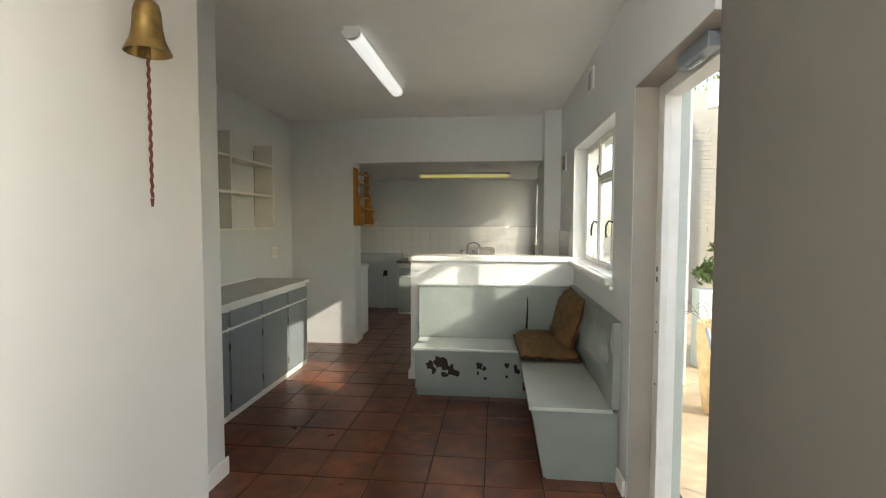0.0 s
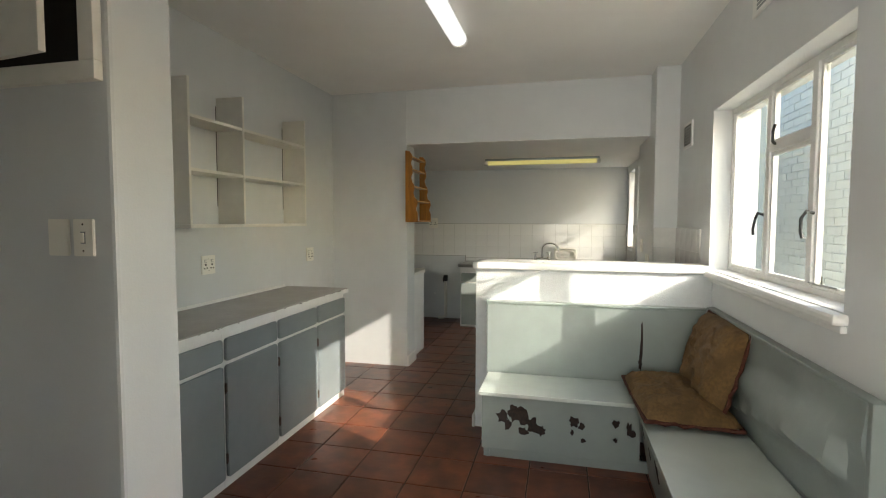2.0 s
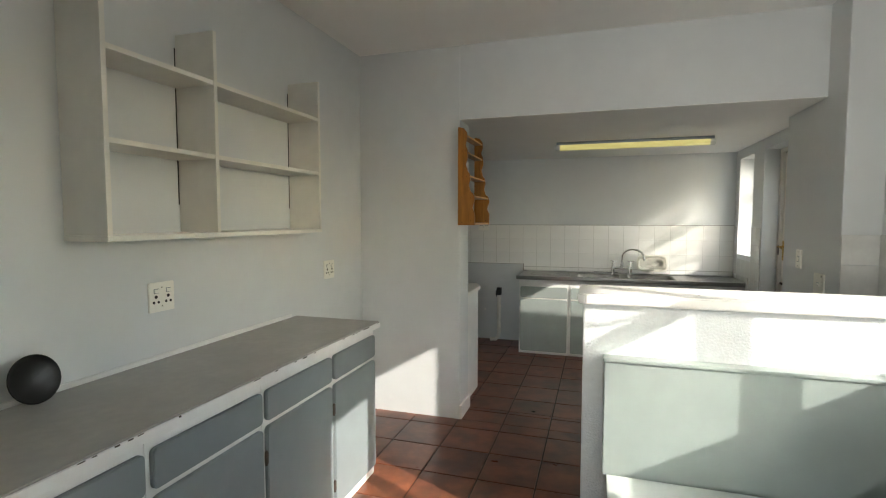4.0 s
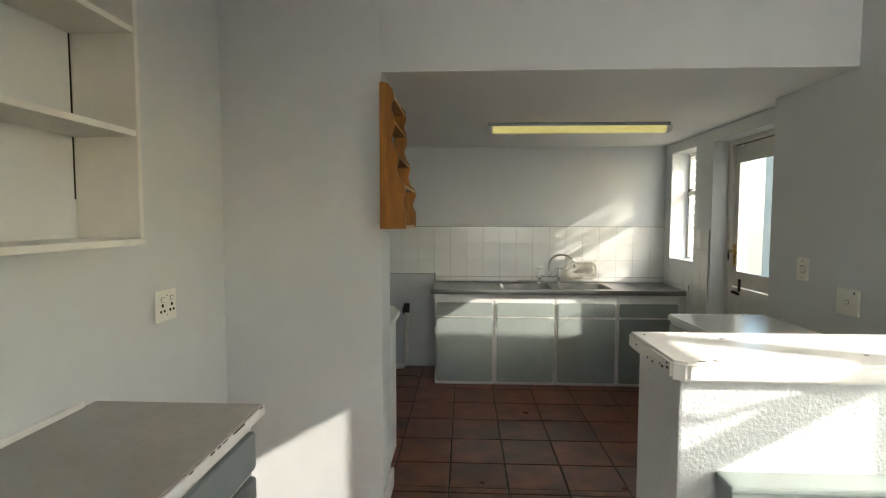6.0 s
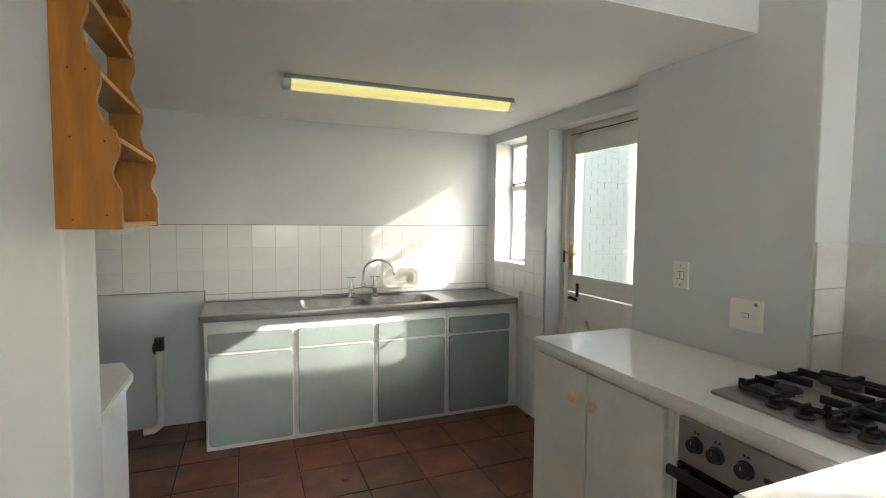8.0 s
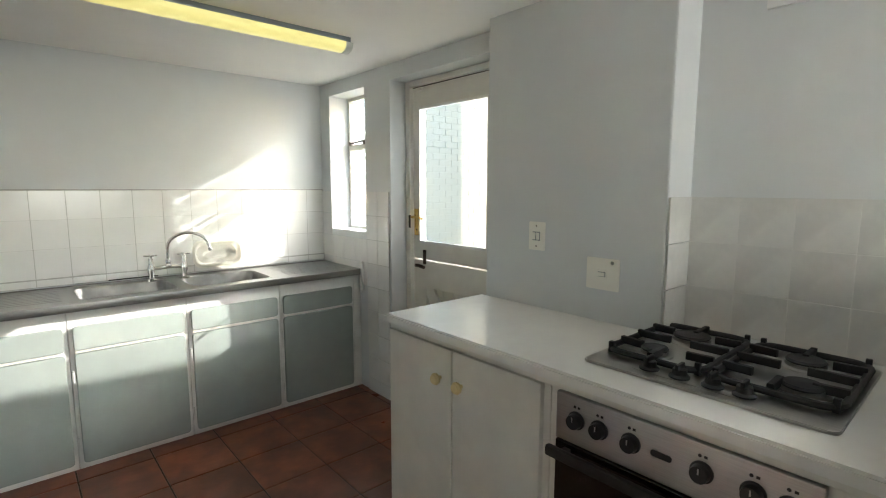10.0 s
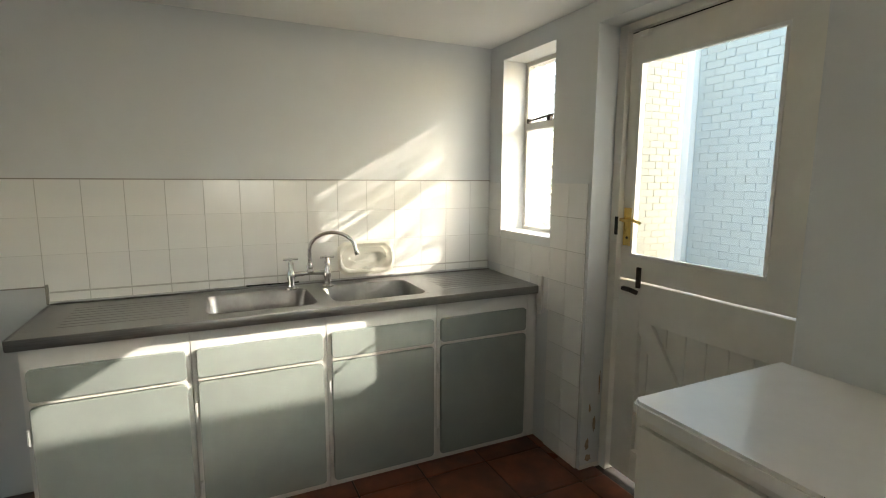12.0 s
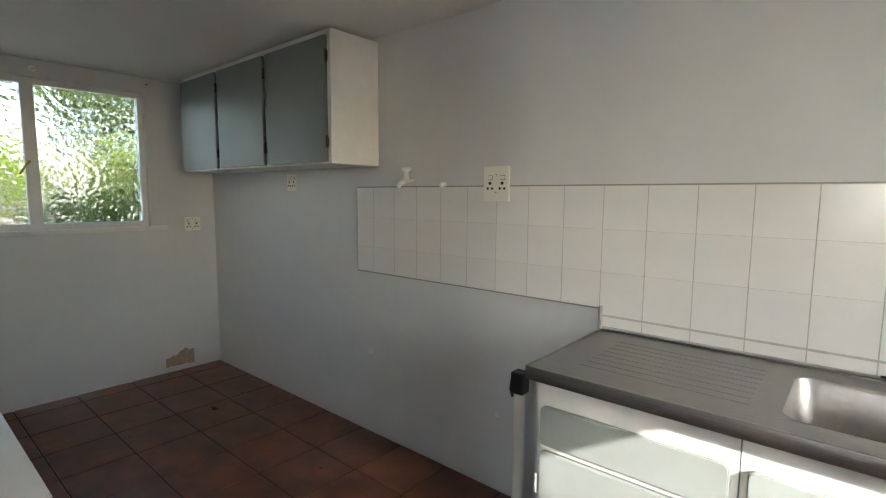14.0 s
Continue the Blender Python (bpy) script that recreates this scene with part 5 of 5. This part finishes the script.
pw = thing("brick_pier", "white painted brick garden pier lit by the sun", "wall")
part("core", boxed((2.445, 5.45, GZ), (2.80, 5.81, 2.645)), RENDERED, pw, "pale painted side")
bricks(pw, 2.447, 2.80, GZ, 2.64, lambda a, b, lo, hi, d: ((a, 5.45 - d, lo), (b, 5.4495, hi)), 1)
yw = thing("yard_wall", "pale blue-white painted brick wall in the shaded yard", "wall")
part("core", boxed((1.60, 4.90, GZ), (1.80, 6.05, 2.95)), BRICK, yw)
bricks(yw, 4.902, 6.05, GZ + 0.02, 2.94, lambda a, b, lo, hi, d: ((1.60 - d, a, lo), (1.5995, b, hi)), 8, course=0.06, length=0.19)
lw = thing("garden_wall", "low white painted brick garden wall", "wall")
part("core", boxed((2.805, 5.47, GZ), (4.4, 5.63, 1.0)), BRICK, lw)
bricks(lw, 2.807, 3.9, GZ, 0.995, lambda a, b, lo, hi, d: ((a, 5.47 - d, lo), (b, 5.4695, hi)), 2)
structure("wall_outer_reveal", boxed((0.902, OY1 - 0.012, GZ), (XE + 0.003, OY1 - 0.0005, OZ - 0.002), 0.003), RENDERED, "grey-green rendered edge outside the courtyard doorway")
structure("courtyard_beam", boxed((2.2, 5.46, 2.60), (7.0, 5.63, 2.865), 0.01), WHITE, "white painted beam across the courtyard", "beam")
structure("pergola_beam", boxed((1.6, 6.9, 3.42), (7.0, 7.0, 3.56), 0.008), TIMBER, "weathered grey timber pergola beam", "beam")
sw_ = thing("court_wall", "pale painted brick wall of the yard outside the kitchen", "wall")
part("core", boxed((4.35, 8.40, GZ), (4.55, 9.64, 3.75)), BRICK, sw_)
bricks(sw_, 8.41, 9.64, 0.4, 3.74, lambda a, b, lo, hi, d: ((4.35 - d, a, lo), (4.3495, b, hi)), 3)
tagged(part("corner_post", boxed((4.26, 9.645, GZ), (4.42, 9.75, 3.3), 0.006), WHITE), "white painted corner post of the yard wall", "post")
# out-of-view block, added so no direct sun enters the courtyard doorway
structure("wall_yard_south", boxed((2.6, -6.0, GZ), (2.85, 1.95, 3.4)), RENDERED, "unseen wall added to keep the sun out of the doorway")
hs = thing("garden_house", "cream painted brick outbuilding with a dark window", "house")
hw = part("house_wall", boxed((2.9, 10.0, GZ), (8.5, 10.4, 3.9)), TONED_CREAM_BRICK, hs)
bricks(hw, 3.1, 4.6, 0.4, 3.2, lambda a, b, lo, hi, d: ((a, 10.0 - d, lo), (b, 9.9995, hi)), 4, mat=TONED_CREAM_BRICK)
wd = part("house_window", boxed((5.37, 9.96, 0.81), (6.68, 9.997, 2.80), 0.004), WHITE, hs)
part("window_pane", boxed((5.51, 9.95, 0.9), (6.56, 9.959, 2.71)), SMOKED, wd)
part("lintel", boxed((5.27, 9.95, 2.83), (6.91, 9.997, 3.06), 0.004), FACE_BRICK, hs, "orange brick lintel")


def pot():
    p = thing("garden_pot", "tall weathered yellow clay pot with dry stems", "pot", (1.775, 4.2, GZ))
    part("pot_body", lathe([(0.085, 0), (0.095, 0.02), (0.125, 0.25), (0.148, 0.50), (0.153, 0.66), (0.148, 0.735), (0.134, 0.735), (0.136, 0.66), (0.0, 0.655)], 40), CLAY, p, smooth=True)
    part("soil", lathe([(0.0, 0.0), (0.132, 0.0), (0.10, 0.02), (0, 0.03)], 24, pose(0, 0, 0.655)), SOIL, p)
    r = random.Random(6)
    for k in range(13):
        a = r.random() * 6.28
        pts, q = [], Vector((0.09 * math.cos(a), 0.09 * math.sin(a), 0.66))
        d = Vector((math.cos(a), math.sin(a), 1.3 + r.random()))
        for j in range(9):
            pts.append(q.copy())
            q += d.normalized() * (0.05 + 0.02 * r.random())
            d += Vector((0.5 * (r.random() - 0.5) + 0.1 * math.cos(a), 0.5 * (r.random() - 0.5) + 0.1 * math.sin(a), -0.45))
        part("stem", tube(pts, 0.0022, 5), TWIG, p)


pot()
br = thing("broom", "blue-grey broom handle leaning outside the doorway", "broom")
part("stick", rod(bmesh.new(), (1.40, 2.83, GZ + 0.03), (1.30, 3.25, 0.78), 0.0125), POLE, br)
part("head", boxed((1.30, 2.76, GZ), (1.52, 2.86, GZ + 0.045), 0.01), BLACK, br, "dark broom head")


def foliage(name, label, centre, size, count, leaf, mat, seed, trunk=True, category="tree"):
    r = random.Random(seed)
    t = thing(name, label, category, centre)
    verts, faces = [], []
    clumps = [Vector((r.gauss(0, 0.35), r.gauss(0, 0.35), r.gauss(0, 0.32))) for _ in range(18)]
    for k in range(count):
        c = r.choice(clumps) + Vector((r.gauss(0, 0.16), r.gauss(0, 0.16), r.gauss(0, 0.14)))
        p = Vector((c.x * size[0], c.y * size[1], c.z * size[2] + size[2]))
        q = Euler((r.random() * 6.3, r.random() * 6.3, r.random() * 6.3)).to_matrix()
        s = leaf * (0.6 + 0.8 * r.random())
        i = len(verts)
        verts += [p + q @ Vector(v) * s for v in ((-1, 0, 0), (0, -0.35, 0.1), (1, 0, 0), (0, 0.35, 0.1))]
        faces.append((i, i + 1, i + 2, i + 3))
    me = bpy.data.meshes.new("crown")
    me.from_pydata(verts, [], faces)
    me.materials.append(mat)
    new("crown", me).parent = t
    if trunk:
        bm = tube([(0, 0, -centre[2] + GZ - 0.12), (0.05, 0.02, -centre[2] * 0.5), (0, 0, size[2] * 0.7)], 0.12 if size[0] > 1 else 0.02, 10)
        part("trunk", bm, TWIG, t)
    return t


foliage("tree", "leafy green tree beyond the courtyard wall", (6.2, 11.5, 3.5), (2.2, 1.6, 0.75), 5200, 0.09, LEAF_LIGHT, 21)
foliage("shrub", "small green plant on the courtyard wall", (2.26, 5.55, 0.72), (0.17, 0.15, 0.21), 380, 0.04, LEAF, 22, False, "plant")
tagged(part("planter_ledge", boxed((2.12, 5.45, GZ), (2.44, 5.65, 0.72), 0.01), RENDERED), "pale painted planter block beside the pier", "planter")
foliage("shrub", "bright green plant on the low wall", (3.0, 5.52, 1.0), (0.2, 0.1, 0.10), 240, 0.045, LEAF_LIGHT, 23, False, "plant")
# garden west of the kitchen
foliage("tree", "dark green garden tree behind the west window", (-10.2, 8.9, 1.9), (1.5, 2.4, 1.1), 9000, 0.10, LEAF, 31)
foliage("bush", "sunlit yellow-green bush in the west garden", (-8.0, 8.75, 1.15), (0.5, 0.8, 0.55), 4200, 0.05, LEAF_LIGHT, 32, True, "bush")
foliage("bush", "sunlit yellow-green bush in the west garden", (-8.3, 7.35, 1.0), (0.5, 0.6, 0.5), 3200, 0.05, LEAF_LIGHT, 34, True, "bush")
foliage("bush", "low dark bush under the west window", (-6.6, 7.95, 0.62), (0.3, 0.55, 0.42), 3800, 0.04, LEAF, 33, True, "bush")
tagged(part("retaining_wall", boxed((-9.3, 4.0, GZ - 0.12), (-9.0, 14.0, 1.95), 0.03), STONE), "grey stone garden retaining wall", "garden wall")


# ---- wall tiles ----
def tile_field(host, cells, put, mat=TILE):
    shared = {}
    for u0, v0, u1, v1 in cells:
        a, b = put(u0, v0, u1, v1)
        size = tuple(round(abs(q - p), 4) for p, q in zip(a, b))
        if size not in shared:
            bm = boxed([-s / 2 for s in size], [s / 2 for s in size], 0.0015)
            me = bpy.data.meshes.new("tile")
            bm.to_mesh(me)
            bm.free()
            me.materials.append(mat)
            shared[size] = me
        t = new("tile", shared[size])
        t.parent = host
        t.location = [(p + q) / 2 for p, q in zip(a, b)]


P, J = 0.1555, 0.0025
rows = [(1.35 - 0.157 * (k + 1), 1.35 - 0.157 * k) for k in range(3)]
far = tagged(part("splashback", boxed((-2.88, YF - 0.0112, 0.905), (XK, YF - 0.0005, 1.3525)), JOINT), "white glazed wall tiles behind the sink", "tiles", kind="structure")
# grey strip draws the thin shadow at the tiles' upper edge
part("top_joint", boxed((-2.88, YF - 0.0128, 1.3505), (XK - 0.003, YF - 0.0008, 1.3555)), LAMINATE, far, "grey strip for the shadow line along the top")
part("grout_band", boxed((-1.49, YF - 0.0112, 0.834), (XK - 0.003, YF - 0.0005, 0.9045)), JOINT, far)
# grey strip holds both the grout line and the shadow below the tiles
part("edge_strip", boxed((-2.882, YF - 0.0135, 0.8985), (-1.50, YF - 0.0008, 0.9035), 0.001), LAMINATE, far, "grey strip for the grout and shadow under the tiles")
part("edge_strip", boxed((-2.886, YF - 0.0125, 0.8985), (-2.8815, YF - 0.0008, 1.352), 0.001), PALE_JOINT, far, "pale mortar edge")
part("edge_strip", boxed((-1.502, YF - 0.03, 0.827), (-1.492, YF - 0.0135, 0.912), 0.002), LAMINATE, far, "grey upright trim at the end of the sink")
cells = []
x = -1.504 - P * 9
while x < XK - 0.01:
    a, b = max(x, -2.88), min(x + P - J, XK - 0.007)
    foot = 0.874 if a > -1.52 else 0.904
    for lo, hi in rows:
        cells.append((a, max(lo + (0.0014 if a > -0.36 else 0.0004), foot), b, hi))
    if a > -1.52:
        cells.append((a, 0.8365, b, 0.8725))
    x += P
tile_field(far, cells, lambda u0, v0, u1, v1: ((u0, YF - 0.012, v0), (u1, YF - 0.0072, v1)))
side = tagged(part("splashback", boxed((XK - 0.004, 7.24, 0.0), (XK - 0.0005, 7.488, 1.342)), JOINT), "white glazed wall tiles beside the stable door", "tiles", kind="structure")
cells = []
for k in range(9):
    hi = 1.343 - 0.157 * k
    for a, b in ((7.24, 7.363), (7.3655, 7.488)):
        cells.append((a, max(hi - 0.1545, 0.0), b, hi))
for k in range(2, 4):
    for a, b in ((7.4905, 7.64), (7.6425, 7.795), (7.7975, 7.943)):
        cells.append((a, 1.343 - 0.157 * (k + 1) + J, b, min(1.343 - 0.157 * k, WZ0 - 0.004)))
for k in range(3):
    cells.append((7.947, 1.343 - 0.157 * (k + 1) + J, 8.087, 1.343 - 0.157 * k))
tile_field(side, cells, lambda u0, v0, u1, v1: ((XK - 0.009, u0, v0), (XK - 0.0045, u1, v1)))
rec = tagged(part("splashback", boxed((XR - 0.0092, 4.77, 0.875), (XR - 0.0005, 5.4555, 1.335)), PALE_JOINT), "stained white wall tiles behind the hob", "tiles", kind="structure")
cells = []
for k in range(3):
    for j in range(5):
        a, b = 5.458 - 0.155 * (j + 1) + J, 5.458 - 0.155 * j
        cells.append((max(a - 0.0015, 4.77), max(1.338 - 0.157 * (k + 1) + 0.001, 0.876), b, 1.338 - 0.157 * k))
tile_field(rec, cells, lambda u0, v0, u1, v1: ((XR - 0.010, u0, v0), (XR - 0.0045, u1, v1)), STAINED_TILE)
tile_field(rec, [(XP + 0.001, 1.338 - 0.157 * (k + 1) + J, XR - 0.0105, 1.338 - 0.157 * k) for k in range(3)], lambda u0, v0, u1, v1: ((u0, 5.456, v0), (u1, 5.4635, v1)), STAINED_TILE)

# ---- floor tiles ----
T = 0.316
floor_ob = bpy.data.objects["floor"]
near, rest = [], []
solid = ((-2.36, 2.9, -1.87, 4.86), (-1.47, 7.61, 0.66, 8.1), (0.0, 4.78, 0.74, 6.28), (-0.77, 4.48, 0.74, 4.73), (-3.0, 5.95, -1.5, 6.5))


def floor_span(x0, y0, x1, y1):
    i0, i1 = math.floor((x0 + 0.655) / T) - 1, math.ceil((x1 + 0.655) / T) + 1
    j0, j1 = math.floor((y0 - 6.525) / T) - 1, math.ceil((y1 - 6.525) / T) + 1
    for i in range(i0, i1):
        for j in range(j0, j1):
            a, b = max(-0.655 + T * i, x0), max(6.525 + T * j, y0)
            c, d = min(-0.655 + T * (i + 1) - 0.007, x1), min(6.525 + T * (j + 1) - 0.007, y1)
            if c - a < 0.012 or d - b < 0.012:
                continue
            if any(a > p and b > q and c < r and d < s for p, q, r, s in solid):
                continue
            yield a, b, c, d


spans = [*floor_span(-2.36, 2.46, 0.74, 5.70), *floor_span(OPEN_L, 5.7005, 0.74, 5.94), *floor_span(-4.6, 5.9405, 0.74, 8.10), *floor_span(-0.945, -5.2, 0.76, 2.4595), *floor_span(-2.6, 1.69, -0.9455, 2.4595)]
shared = {}
rnd = random.Random(2)
for a, b, c, d in spans:
    if len(near) >= 300 or d < 1.0 or c < -2.4:
        rest.append((a, b, c, d))
        continue
    size = (round(c - a, 3), round(d - b, 3))
    if size not in shared:
        bm = boxed((-size[0] / 2, -size[1] / 2, -0.012), (size[0] / 2, size[1] / 2, 0.0), 0.004)
        me = bpy.data.meshes.new("floor_tile")
        bm.to_mesh(me)
        bm.free()
        me.materials.append(TERRACOTTA)
        shared[size] = me
    t = new("floor_tile", shared[size])
    t.parent = floor_ob
    t.location = ((a + c) / 2, (b + d) / 2, -0.0012 * rnd.random())
    near.append(t)
verts, faces = [], []
for a, b, c, d in rest:
    i = len(verts)
    e = 0.004
    verts += [(a, b, -0.006), (c, b, -0.006), (c, d, -0.006), (a, d, -0.006), (a + e, b + e, 0), (c - e, b + e, 0), (c - e, d - e, 0), (a + e, d - e, 0)]
    faces += [(i + 4, i + 5, i + 6, i + 7), (i, i + 1, i + 5, i + 4), (i + 1, i + 2, i + 6, i + 5), (i + 2, i + 3, i + 7, i + 6), (i + 3, i, i + 4, i + 7)]
me = bpy.data.meshes.new("floor_tiles_far")
me.from_pydata(verts, [], faces)
me.materials.append(TERRACOTTA)
ft = new("floor_tiles", me)
ft.parent = floor_ob
tagged(ft, kind="stuff")
